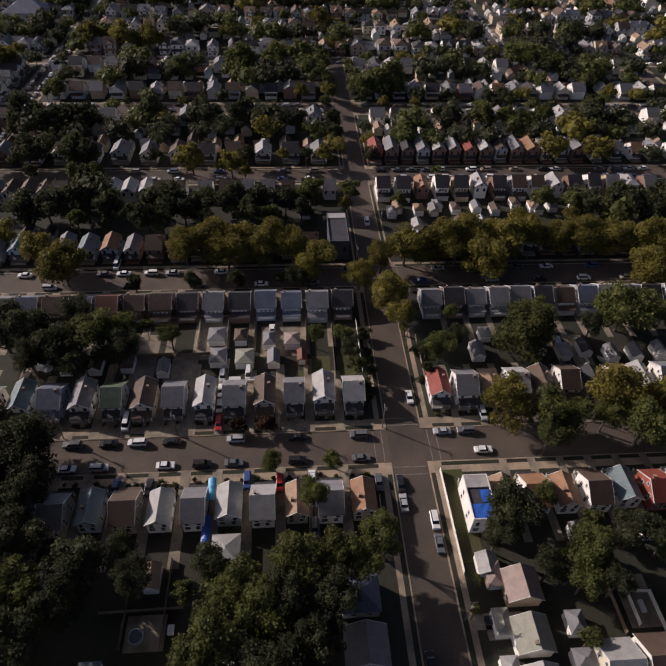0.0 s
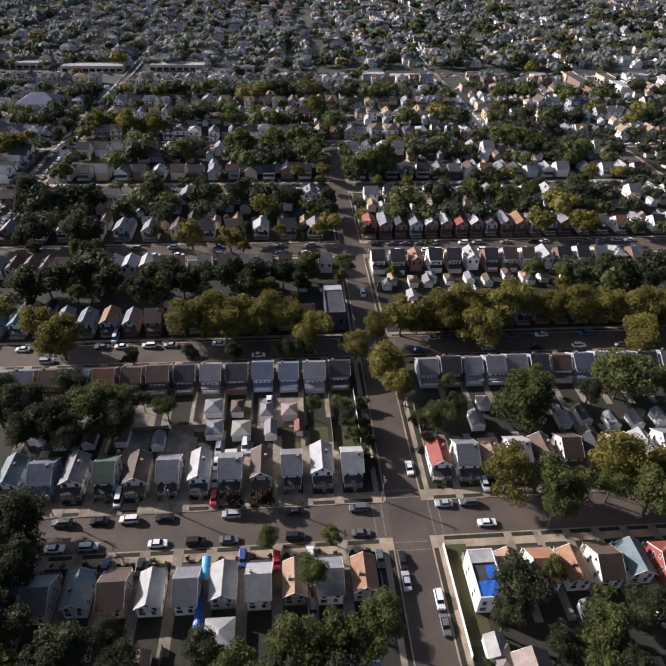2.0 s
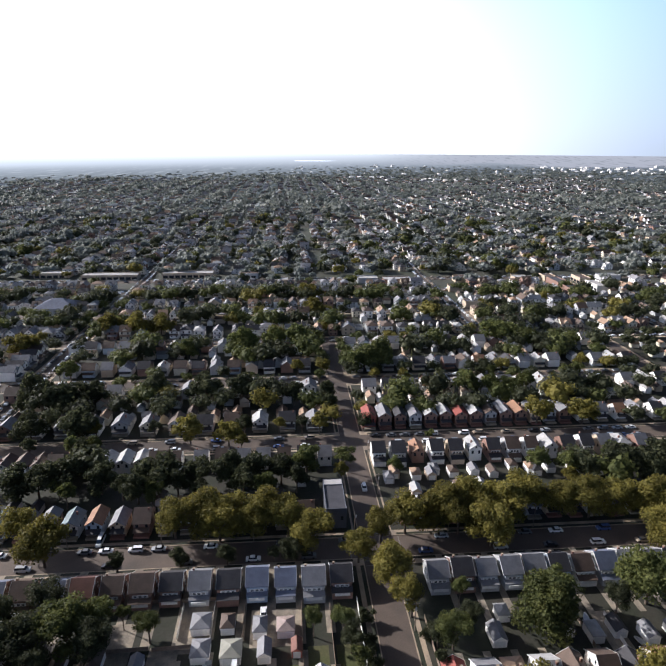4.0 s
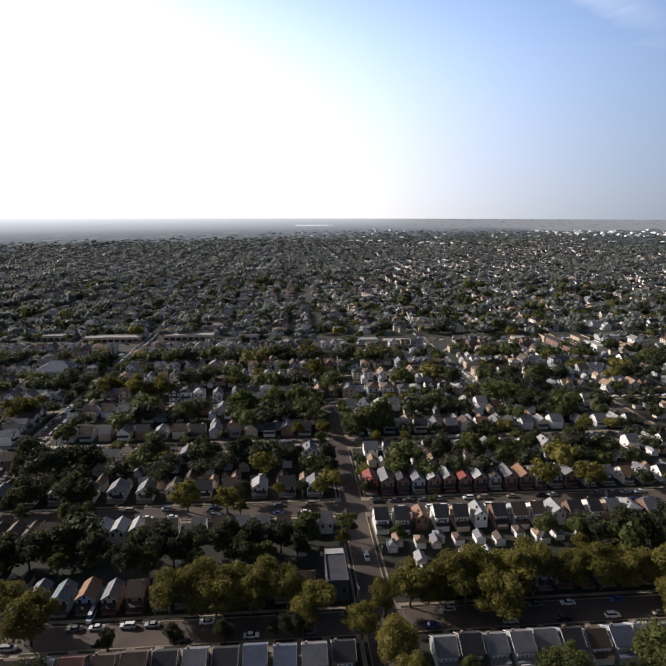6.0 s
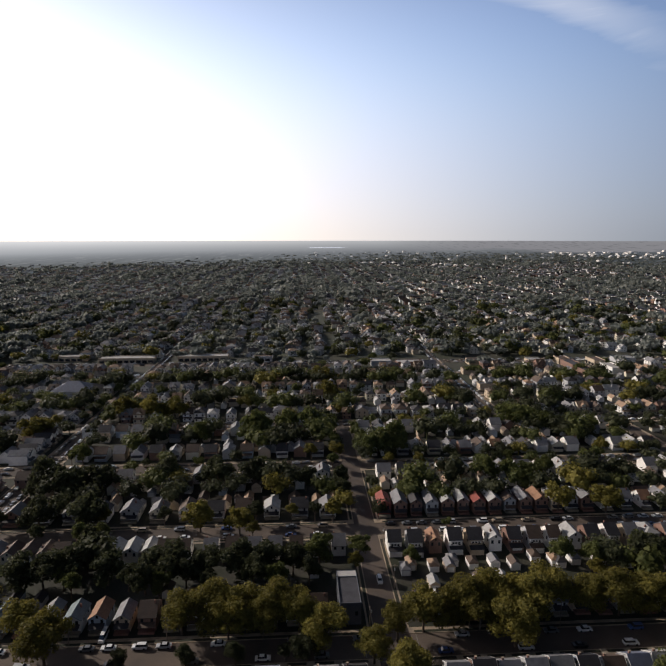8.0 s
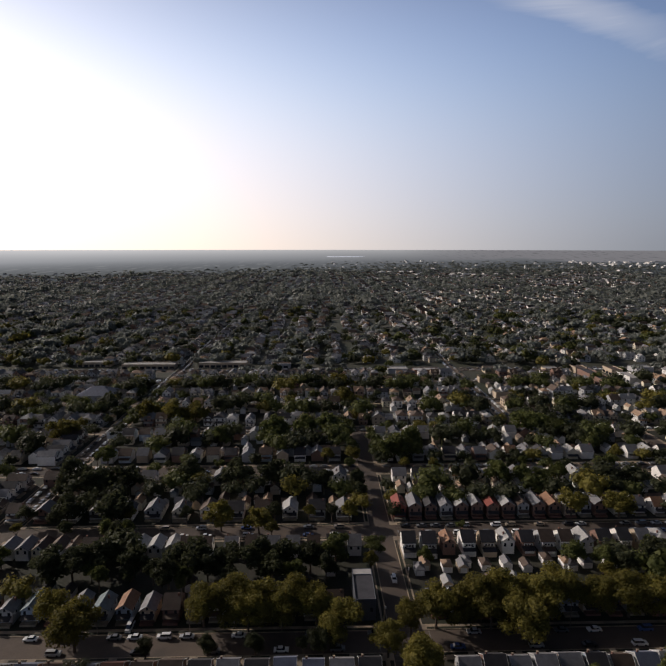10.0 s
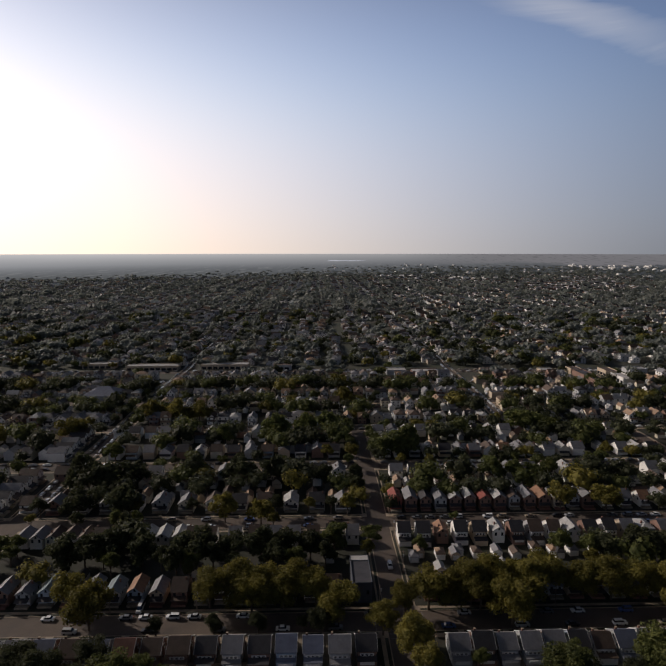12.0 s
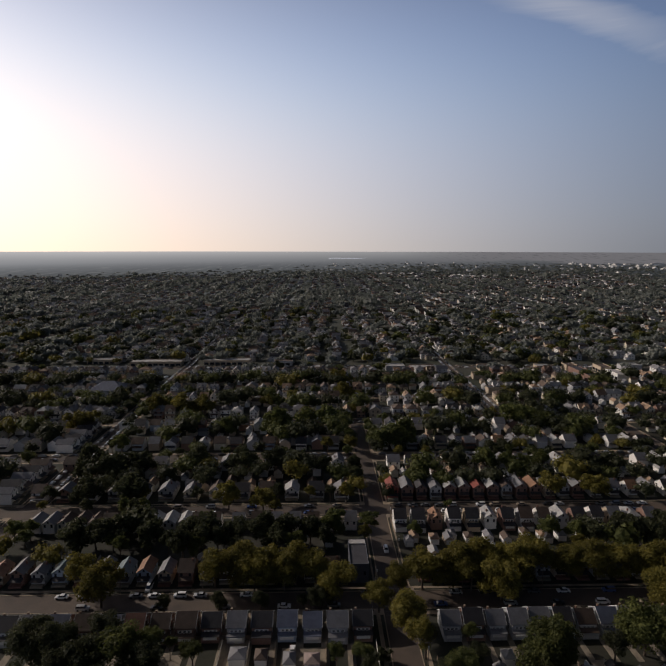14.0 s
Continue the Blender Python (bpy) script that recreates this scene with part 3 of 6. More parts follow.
                part("steps", kept("steps", lambda: Shape().box(-0.7, 0.7, -0.3, 0, -0.2, 0.57).box(-0.7, 0.7, -0.6, -0.3, -0.2, 0.39).box(-0.7, 0.7, -0.9, -0.6, -0.2, 0.2)), "concrete", ho, pose(w * 0.12, -pd + 0.1, 0))
    if dormer and kind == 's':
        # a glazed bay under the rear eave, and a low rear room below it
        bay = part("rear_bay", kept(("rear_bay", w, d, h), lambda: Shape().prism([(d - 0.1, h - 1.5), (d + 0.55, h - 1.5), (d + 0.55, h - 0.42), (d - 0.1, h - 0.12)], -w / 2 + 0.3, w / 2 - 0.3, 'x')), "siding_" + wall, ho)
        part("window_surround", kept(("window_surround", w, d, h), lambda: Shape().box(-w * 0.35, w * 0.35, d + 0.52, d + 0.6, h - 1.42, h - 0.5)), "trim_white", bay)
        for x in (-w * 0.22, 0, w * 0.22):
            add_window(ho, x, d + 0.6, h - 1.28, 180, 0.8, 0.62, fine)
        part("window_strip", kept(("window_strip", w, d), lambda: Shape().box(-w * 0.36, w * 0.36, d + 2.18, d + 2.5, 1.35, 2.2)), "trim_white", ho, label="white sash strip of the rear room")
        part("rear_room", kept(("rear_room", w), lambda: Shape().prism([(d, -0.2), (d + 2.2, -0.2), (d + 2.2, 2.4), (d, 3.0)], -w / 2 + 0.1, w / 2 - 0.1, 'x')), "siding_" + wall, ho)
        part("rear_roof", kept(("rear_roof", w), lambda: Shape().prism([(d, 3.02), (d + 2.45, 2.36), (d + 2.45, 2.5), (d, 3.18)], -w / 2, w / 2, 'x')), "shingle_" + roof, ho)
    return ho


def hip_cap(w, d, h, r):
    return hip_roof(w, d, h, r, 0.2)


def garage(u, v, face=-1, w=4.0, d=6.0, roof="grey", wall="white", kind='h', h=2.4, r=1.2):
    """A small garage or shed; (u, v) is the middle of its door side."""
    g = thing("garage", spot(u, v, 0.19, 180 if face > 0 else 0), f"small {wall} back-yard garage with a {ROOF_WORDS[roof]} roof", "garage", "garages")
    if kind == 'h':
        part("wall", kept(("garage_wall", w, d, h), lambda: Shape().box(-w / 2, w / 2, 0, d, -0.2, h)), "siding_" + wall, g)
        part("roof", kept(("garage_roof", w, d, h, r), lambda: hip_cap(w, d, h, r)), "shingle_" + roof, g)
    else:
        part("wall", kept(("garage_gable", w, d, h, r), lambda: gable_wall(w, d, h, r, 'y')), "siding_" + wall, g)
        part("roof", kept(("garage_gable_roof", w, d, h, r), lambda: gable_roof(w, d, h, r, 'y', 0.2, 0.12)), "shingle_" + roof, g)
    part("door", kept(("garage_door", w), lambda: Shape().box(-w * 0.36, w * 0.36, -0.05, 0.02, 0, 1.0).box(-w * 0.36, w * 0.36, -0.05, 0.02, 1.02, 2.05)), "trim_white", g)
    return g


def house_row(street, side, start, pitch, code, wall="w", detail=2, dormer=False, w=5.3, d=8.6, h=4.4, r=2.1, setback=12.2, group=""):
    """code: a pair of letters for each lot, shape (s f h t, - for none) and roof colour; wall: siding letters, repeated."""
    roofs = dict(g="grey", p="pale", d="dark", b="brown", t="tan", o="orange", r="red", n="green", l="blue", e="teal", u="rust")
    walls = dict(w="white", c="cream", g="grey", b="blue", k="brick", t="tan", n="green", r="red")
    v = STREETS[street] + side * setback
    for i in range(len(code) // 2):
        shape, colour = code[2 * i], code[2 * i + 1]
        if shape == '-':
            continue
        dw = (0.0, 0.3, -0.3)[i % 3]
        hh = h + (0.0, 0.2, -0.2, 0.1)[i % 4]
        build_house(start + pitch * i, v + rng.uniform(-0.5, 0.5), -side, shape, roofs[colour], walls[wall[i % len(wall)]], w + dw, d + (0, 0.5)[i % 2], hh, r, detail, detail > 0 or i % 2 == 0, dormer, group=group)


# row north of the first street, both sides of the avenue
N1 = "houses north of the first street"
house_row(1, 1, -12.8, -8.1, "spfpsgfbsgfpsgfbsnfgslfesgfgsgfp", "wwwtwwwcwwbw", group=N1)
house_row(1, 1, 11.4, 7.4, "frsghtspfbsbfdsofpsgfgsbfg", "wwgwtwtcw", group=N1, setback=13.0)
# row south of it
S1 = "houses south of the first street"
house_row(1, -1, -13.2, -7.85, "fosgftspfpsgfpsbfesgfgsdfg", "twtwgwwtb", group=S1, setback=13.0, w=5.1, d=8.0, h=4.2)
house_row(1, -1, 20.4, 7.5, "ftsofosbfesrfgsdfgsb", "twwwwrww", group=S1, setback=13.0, w=5.1, d=8.0, h=4.2)
build_house(13.6, -13.6, 1, 't', 'pale', 'white', 5.8, 11.5, 6.0, 1.4, 2, True, group=S1)
# row south of the second street, seen from behind
S2 = "houses south of the second street"
house_row(2, -1, -13.0, -8.2, "sdsgslslsdsgsdsbsbsuslsbslsgsd", "kggbkgkkkkgk", dormer=True, w=6.1, d=8.0, h=4.3, group=S2)
house_row(2, -1, 15.9, 7.45, "sgsdsgsgsgsdsbslspsgsdsgsd", "gkggkbwg", dormer=True, w=5.9, d=8.0, h=4.3, group=S2)
# row north of the second street
N2 = "houses north of the second street"
house_row(2, 1, -69.6, -7.85, "sdsbfgfofefgfgfefgfgfofg", "gktb", detail=1, group=N2, setback=11.6)
house_row(2, 1, -22.0, -8.1, "sbsgsdsgfgsb", "ww", detail=1, group=N2)
build_house(-12.0, 81.5, -1, 't', 'grey', 'slate', 7.0, 18.5, 7.4, 2, 1, False, group=N2)
house_row(2, 1, 13.0, 7.6, "sgsdsgsbsgsdsgsdsgsbsgsdsgsd", "kgtwkbgt", detail=1, group=N2)
# row south of the third street
S3 = "houses south of the third street"
house_row(3, -1, -74.2, -6.6, "sbsbfpfpfpsgsdsbfbfbfbfgfg", "wwcw", detail=1, group=S3, w=5.6)
house_row(3, -1, -13.0, -8.4, "sgsdsbsgsgsbsg", "ww", detail=1, group=S3)
house_row(3, -1, 9.4, 8.15, "sdsdfosdsdfpsdsbsbfpsdsdsghpsg", "wgkwtwkg", detail=1, dormer=True, h=5.4, group=S3)
# rows north of the third street and both sides of the fourth
N3 = "houses north of the third street"
house_row(3, 1, 10.0, 7.28, "frfgfdfgfpfpfrfpfbfgfofgfpfg", "rkkgkkkkgkktgk", detail=1, w=5.6, d=11.0, h=5.5, r=2.8, setback=11.6, group=N3)
house_row(3, 1, 114.0, 9.5, "fpsgsofgsd", "ww", detail=1, group=N3)
house_row(3, 1, -15.8, -12.6, "fgsdfpsbsdfbfgfgfdfgsgfgsb", "wgwkwwcg", detail=1, w=7.2, group=N3)
S4 = "houses south of the fourth street"
house_row(4, -1, 15.6, 10.6, "sgsdsgsofpsdfgsgsbfpsgsdfg", "wwkwcwgw", detail=1, w=7.0, group=S4)
house_row(4, -1, -16.5, -12.6, "fgsdfgsgsdfgsdfbsgsdfgsgsb", "wgcwkwgw", detail=1, w=7.2, group=S4)
N4, S5 = "houses north of the fourth street", "houses south of the fifth street"
house_row(4, 1, 13.0, 9.2, "fgsgfdfpsdfgsgfbsofgfdsgfpsg", "wwgwcwkw", detail=0, w=6.8, group=N4)
house_row(4, 1, -18.0, -10.2, "sdfgsdfgsbfgsdsbfpsdfgsgsbsd", "gkwtbgkc", detail=0, w=6.8, group=N4)
house_row(5, -1, 13.0, 9.6, "sgfdfpsgfbsgfgsdfpsgfdsgfpsbfg", "wwkwcwgw", detail=0, w=6.8, group=S5)
house_row(5, -1, -18.0, -10.2, "sdfgsdfgsbfgsdsbfpsdfgsgsbsd", "gkwtbgkc", detail=0, w=6.8, group=S5)
# backs of the row on the street behind the nearest block
NB = "houses of the nearest block"
house_row(0, 1, 32.6, 8.3, "spsbsgsdsg", "cwcw", w=6.6, d=9.0, setback=12.6, group=NB)
house_row(0, 1, -40.0, -8.2, "spsdsbsgsdspsgsd", "wwcw", w=6.4, d=9.2, setback=11.6, group=NB)
# corner houses turned to the avenue
for v, roof, wall, u in ((-38.8, 'rose', 'tan', 14.8), (-48.6, 'stone', 'white', 14.0), (-57.6, 'pale', 'white', 13.4)):
    build_house(u, v, -1, 's', roof, wall, 6.4, 7.0, 3.6, 2.0, 2, False, turn=-90, group=NB)
    garage(u - 1.6, v + 0.6, -1, 3.2, 5.0, roof, wall, 'h', 2.4, 0.9)
build_house(-11.8, -49.0, -1, 's', 'grey', 'grey', 7.2, 8.2, 3.8, 2.2, 2, False, turn=90, group=NB)
build_house(-12.4, -38.8, -1, 'h', 'blue', 'grey', 7.0, 7.6, 3.4, 2.2, 2, False, turn=90, group=NB)
# beyond the avenue to the west
for st, code in ((2, "sgfpsdsgfgsbfpsg"), (3, "fgsgfpsbsgfgsdfp"), (4, "sgfgsdfpsgsbfgsd"), (5, "fpsgsdfgsgfpsbfg")):
    for side in (-1, 1):
        house_row(st, side, -203.0 if (st, side) in ((2, 1), (3, -1), (3, 1), (4, -1)) else -178.0 - st, -10.4, code, "wwcg", detail=0, w=6.6, group="houses beyond the western avenue")
for k, v in enumerate((155, 164.5, 174, 183.5, 193, 227, 236.5, 246, 255.5, 265)):
    build_house(-178.5 - k % 2 * 0.6, v, -1, 'f', ('grey', 'dark', 'grey', 'dark', 'brown')[k % 5], ('white', 'grey', 'white')[k % 3], 6.6, 10.0, 5.6, 2.7, 1, True, turn=90, group="houses facing the western avenue")
for st, code in ((3, "fpsg"), (4, "sgfpsd"), (5, "fpsgsd")):
    for side in (-1, 1):
        house_row(st, side, 160.0 if st < 5 else 163, 9.8, code[:6], "ww", detail=0, w=6.6, group="houses by the eastern avenue")


def shop_row(u, v, w, d, h, face, brown=False, turn=None, brick=None):
    """A low flat-roofed shop building on the shopping street."""
    tone = rng.choice(("flat_roof_pale", "flat_roof_pale", "shingle_pale", "shingle_brown"))
    brick = brick or rng.choice(("siding_tan", "siding_brick", "siding_grey", "siding_tan"))
    if brown:
        tone = rng.choice(("shingle_brown", "flat_roof", "shingle_rose"))
    sh = thing("shop_building", spot(u, v, 0.02, turn if turn is not None else 180 if face > 0 else 0), "flat-roofed brick building with shopfronts near the shopping street", "shop", "shops")
    part("wall", Shape().box(-w / 2, w / 2, 0, d, -0.2, h).mesh("wall", MAT[brick]), brick, sh)
    part("roof", Shape().box(-w / 2 + 0.3, w / 2 - 0.3, 0.3, d - 0.3, h, h + 0.08).mesh("roof", MAT[tone]), tone, sh)
    part("parapet", Shape().box(-w / 2 - 0.03, w / 2 + 0.03, -0.03, 0.3, h, h + 0.7).box(-w / 2 - 0.03, w / 2 + 0.03, d - 0.3, d + 0.03, h, h + 0.7).mesh("parapet", MAT[brick]), brick, sh)
    for k in range(int(w // 6)):
        part("shopfront", kept("shopfront", lambda: Shape().box(-2.3, 2.3, -0.12, 0.02, 0.3, 2.9)), "glass_dark", sh, pose(-w / 2 + 3.2 + 6 * k, 0, 0))


for u, w, v in ((-202, 54, 4), (-127, 50, 10), (-262, 34, 16), (-66, 20, 5)):
    shop_row(u, SHOP_STREET + v + 4, w, 14, 4.6, -1)
for u, w, v in ((-36, 20, 0), (52, 20, 3), (80, 26, -3), (150, 22, 2), (206, 14, 0), (300, 20, 3), (372, 22, 0)):
    shop_row(u, SHOP_STREET - 9 + v, w, 13, 4.6, 1)
for u, w, v in ((131, 18, 428), (128, 16, 372), (486, 30, 676), (500, 26, 652)):
    shop_row(u, v, w, 9, 5.2 if v < 600 else 12.0, 1, True, None, "siding_tan")
# brick and pale rows facing the eastern avenue
for u, w, v, brick, turn in ((240, 20, 412, "siding_brick", 90), (240, 26, 440, "siding_brick", 90), (240, 14, 463, "siding_tan", 90), (260, 24, 425, "siding_white", -90), (260, 18, 455, "siding_tan", -90)):
    shop_row(u, v, w, 11, 5.6, 1, brick != "siding_white", turn, brick)
# a broad hall with a blue-grey roof, and a flat-roofed white building, by the western avenue
build_house(-207, 356, -1, 'h', 'blue', 'grey', 30.0, 22.0, 6.0, 5, 1, False)
build_house(-160, 268, -1, 't', 'pale', 'white', 11.0, 9.0, 5.0, 1, 1, False)

# ---- yards: drives, garages, fences, canopies ----
def drive(u, v0, v1, wide=2.5):
    lo, hi = min(v0, v1), max(v0, v1)
    ob = part("driveway", kept(("driveway", round(hi - lo, 1), wide), lambda: Shape().box(-wide / 2, wide / 2, 0, hi - lo, -0.1, 0.03)), "drive_concrete", None, spot(u, lo, 0.19))
    tagged(ob, "stained concrete driveway between the houses", "driveway", "driveways", "structure")


def fence(u0, v0, u1, v1, high=1.5, material="fence_wood", label="weathered wooden yard fence", step=2.4):
    """Posts and board panels from one place to another."""
    a, b = Vector((u0, v0)), Vector((u1, v1))
    n = max(1, round((b - a).length / step))
    seg = (b - a).length / n
    f = thing("fence", spot(u0, v0, 0.19, math.degrees(math.atan2(v1 - v0, u1 - u0))), label, "fence", "fences")
    for k in range(n + 1):
        part("post", kept(("fence_post", high), lambda: Shape().box(-0.07, 0.07, -0.07, 0.07, -0.2, high + 0.1)), material, f, pose(k * seg, 0, 0))
        if k < n:
            part("panel", kept(("fence_panel", high, round(seg, 2)), lambda: Shape().box(0.07, seg - 0.07, -0.025, 0.025, 0.08, high).box(0.07, seg - 0.07, 0.025, 0.06, high * 0.75, high * 0.75 + 0.1)), material, f, pose(k * seg, 0, 0))
    return f


# drives beside the houses
for k in range(14):
    drive(-12.8 - 8.1 * k - 4.05, 5.3, 27 + (k * 5) % 7)
    drive(-13.2 - 7.85 * k - 3.9, -27 - (k * 3) % 6, -5.3)
    drive(-13.0 - 8.2 * k - 4.1, 37 - (k * 3) % 4, 66)
for k in range(10):
    drive(11.4 + 7.4 * k + 3.7, 5.3, 28, 2.0)
    drive(20.4 + 7.5 * k + 3.75, -28, -5.3, 2.0)
    drive(15.9 + 7.45 * k + 3.7, 38, 66, 2.0)
# paved yards
for u, v, w, d in ((-53.5, 41, 7.6, 16), (-32.0, 40, 14, 13), (-61, 29, 7.5, 13), (-73, 33, 7, 22), (-29.5, 9.0, 6.0, 6.5), (-94, 8.5, 14, 6), (-62, 8.5, 13, 6), (-78, 8.3, 6, 6),
                   (-60, -43, 8, 7), (43.5, -42, 7, 11), (14.5, -46, 10, 4.4), (59, 32, 6, 14), (12.5, -44.5, 11, 3.2)):
    pv = part("paved_yard", Shape().box(-w / 2, w / 2, -d / 2, d / 2, -0.1, 0.02).mesh("paved_yard", MAT["drive_concrete"]), "drive_concrete", None, spot(u, v, 0.19))
    tagged(pv, "stained concrete back yard", "yard", kind="structure")
for u, v, w, d in ((10.2, -20, 5.4, 24), (-21, 27, 5.5, 12), (-26.5, 24, 4, 7), (-13, 27, 6.5, 12), (-30, 21.5, 4.5, 3)):
    pv = part("grass_plot", Shape().box(-w / 2, w / 2, -d / 2, d / 2, -0.1, 0.012).mesh("grass_plot", MAT["grass"]), "grass", None, spot(u, v, 0.19))
    tagged(pv, "plot of dry mown grass", "lawn", kind="structure")

# garages measured behind the first two rows
for u, v, roof, kind, w, d in ((-52.2, 38.5, "grey", 'h', 5.0, 5.5), (-45.0, 38.2, "brown", 'h', 3.6, 5.0), (-36.3, 36.2, "grey", 'h', 3.6, 5.5), (-29.4, 36.0, "rose", 'h', 4.6, 5.0),
                               (-51.2, 29.4, "grey", 'h', 4.6, 5.6), (-43.4, 28.6, "stone", 'h', 5.2, 5.8), (-34.9, 28.4, "grey", 'f', 3.4, 5.4), (26.5, 28.8, "grey", 'f', 3.8, 6.0),
                               (30.6, 37.0, "pale", 'h', 3.4, 4.2), (-66.6, 26.0, "grey", 'f', 3.2, 5.0)):
    garage(u, v, -1, w, d, roof, "white", kind)
garage(-26.6, 29.6, -1, 2.6, 4.2, "rust", "red", 'f', 2.2, 0.8)
for u, v, roof, kind, w, d in ((-44.8, -30.5, "pale", 'h', 6.0, 6.5), (-60.0, -35.2, "tan", 'f', 3.2, 5.5), (12.4, -35.6, "pale", 'f', 4.2, 4.6), (27.6, -48.6, "grey", 'h', 3.4, 4.4), (26.8, -55.0, "grey", 'h', 4.2, 3.6),
                               (-82.0, -36.5, "grey", 'f', 4.5, 6.0), (-69.0, -52.0, "teal", 'h', 4.0, 3.4), (35.5, -30.0, "grey", 'f', 3.6, 5.0), (52.0, -29.0, "brown", 'f', 3.6, 5.0)):
    garage(u, v, -1, w, d, roof, "white", kind)
for i, k in ((1, 46.0), (1, 53.0), (1, 60.0), (1, 67.5), (1, 75), (1, 83), (1, -77), (1, -86), (1, -94), (1, -102)):
    garage(k, STREETS[i] + 28 + rng.uniform(-1.5, 3), -1, 3.4, 5.4, rng.choice(("grey", "dark", "brown", "pale")), "white", rng.choice("hf"))
for k in range(12):
    garage(13.5 + 8.15 * k + rng.uniform(-1, 1), 110.5 + rng.uniform(-2, 3), -1, 3.6, 5.4, rng.choice(("pale", "grey", "brown", "tan")), rng.choice(("white", "tan", "white")), rng.choice("hf"))
for i in (2, 3):
    for u in np.arange(-135, 150, 8.6):
        if abs(u) < 9 or rng.random() < 0.35:
            continue
        garage(float(u), STREETS[i] + rng.choice((26, 38)) + rng.uniform(-2, 2), -1, 3.6, 5.6, rng.choice(("grey", "dark", "brown", "pale", "tan")), rng.choice(("white", "white", "tan", "grey")), rng.choice("hf"))

# fences
fence(7.2, -8.3, 7.3, -34.5, 1.7, "fence_white", "long white-painted wall fence beside the avenue")
for u, v0, v1, m in ((-58.2, 37.5, 49, "fence_white"), (-49.4, 31, 49, "fence_white"), (-41.0, 36, 48, "fence_wood"), (-25.0, 26, 48, "fence_wood"), (-17.0, 24, 46, "fence_wood"), (-9.0, 26, 48, "fence_white"),
                     (59.6, 25, 37.5, "fence_white"), (51.4, 27, 38, "fence_wood"), (41.6, -36, -47, "fence_white"), (46.6, -40.5, -48.5, "fence_white"), (38.0, -33, -48.5, "fence_wood"),
                     (-56.6, -28, -46, "fence_wood"), (-64.6, -28, -46, "fence_wood"), (-33.5, -26, -40, "fence_wood"), (-9.0, -15, -27, "fence_white"), (9.0, 16, 40, "fence_wood"), (-81, 26, 46, "fence_wood")):
    fence(u, v0, u, v1, 1.5, m, "white vinyl yard fence" if m == "fence_white" else "weathered wooden yard fence")
fence(41.6, -40.2, 46.6, -40.5, 1.5, "fence_white", "white vinyl yard fence")
for v in (34.8, 51.0):
    for u in (-96, -80, -64):
        fence(u, v - 0.5, u + 15, v, 1.4)
fence(-70, -38.8, -53, -38.6, 1.4)
fence(-20, -27.5, -9, -27.2, 1.4, "fence_white", "white vinyl yard fence")


def canopy(u, v0, v1, wide, high, material, label):
    """A tarpaulin sagging over a frame of posts."""
    c = thing("canopy", spot(u, v0, 0.19), label, "canopy")
    d = v1 - v0
    s = Shape()
    n, mmm = 8, 5
    grid = [(wide * (i / mmm - 0.5), d * j / n, high + 0.35 * math.cos((i / mmm - 0.5) * math.pi) - 0.10 * math.sin(j * 1.9) ** 2) for j in range(n + 1) for i in range(mmm + 1)]
    under = [(x, y, z - 0.03) for x, y, z in grid]
    q = len(grid)
    cells = [(j * (mmm + 1) + i, j * (mmm + 1) + i + 1, (j + 1) * (mmm + 1) + i + 1, (j + 1) * (mmm + 1) + i) for j in range(n) for i in range(mmm)]
    s.add(grid + under, cells + [tuple(q + k for k in reversed(f)) for f in cells])
    part("cover", s.mesh("cover", MAT[material], False), material, c)
    for x in (-wide / 2 + 0.05, wide / 2 - 0.05):
        for y in (0.1, d / 2, d - 0.1):
            part("post", kept(("canopy_post", high), lambda: Shape().tube((0, 0, -0.1), (0, 0, high), 0.04, 0.04, 6)), "metal_grey", c, pose(x, y, 0))


canopy(-49.2, -15.2, -9.2, 1.9, 2.5, "awning_blue", "light blue tarpaulin canopy over a driveway")
canopy(-49.6, -29.5, -19.0, 1.8, 2.3, "tarp_blue", "long dark blue tarpaulin canopy in a yard")
# blue tarpaulins on the roof of the white corner house
for x0, x1, y0, y1 in ((-2.7, -0.2, 4.0, 7.2), (-1.9, 2.7, 7.6, 11.3)):
    sl = Shape()
    pts = [(x0 + (x1 - x0) * i / 5, y0 + (y1 - y0) * j / 5) for j in range(6) for i in range(6)]
    cells = [(j * 6 + i, j * 6 + i + 1, j * 6 + i + 7, j * 6 + i + 6) for j in range(5) for i in range(5)]
    sl.add([(x, y, 6.1 + dz + 0.06 * math.sin(3 * x + 1) * math.sin(2 * y)) for dz in (0.1, 0.14) for x, y in pts], [tuple(reversed(c)) for c in cells] + [tuple(36 + k for k in c) for c in cells])
    tp = part("tarpaulin", sl.mesh("tarpaulin", MAT["tarp_blue"]), "tarp_blue", None, spot(13.6, -13.6, 0.19, 180))
    tagged(tp, "blue tarpaulin spread on a house roof", "tarpaulin", "roof tarpaulins")


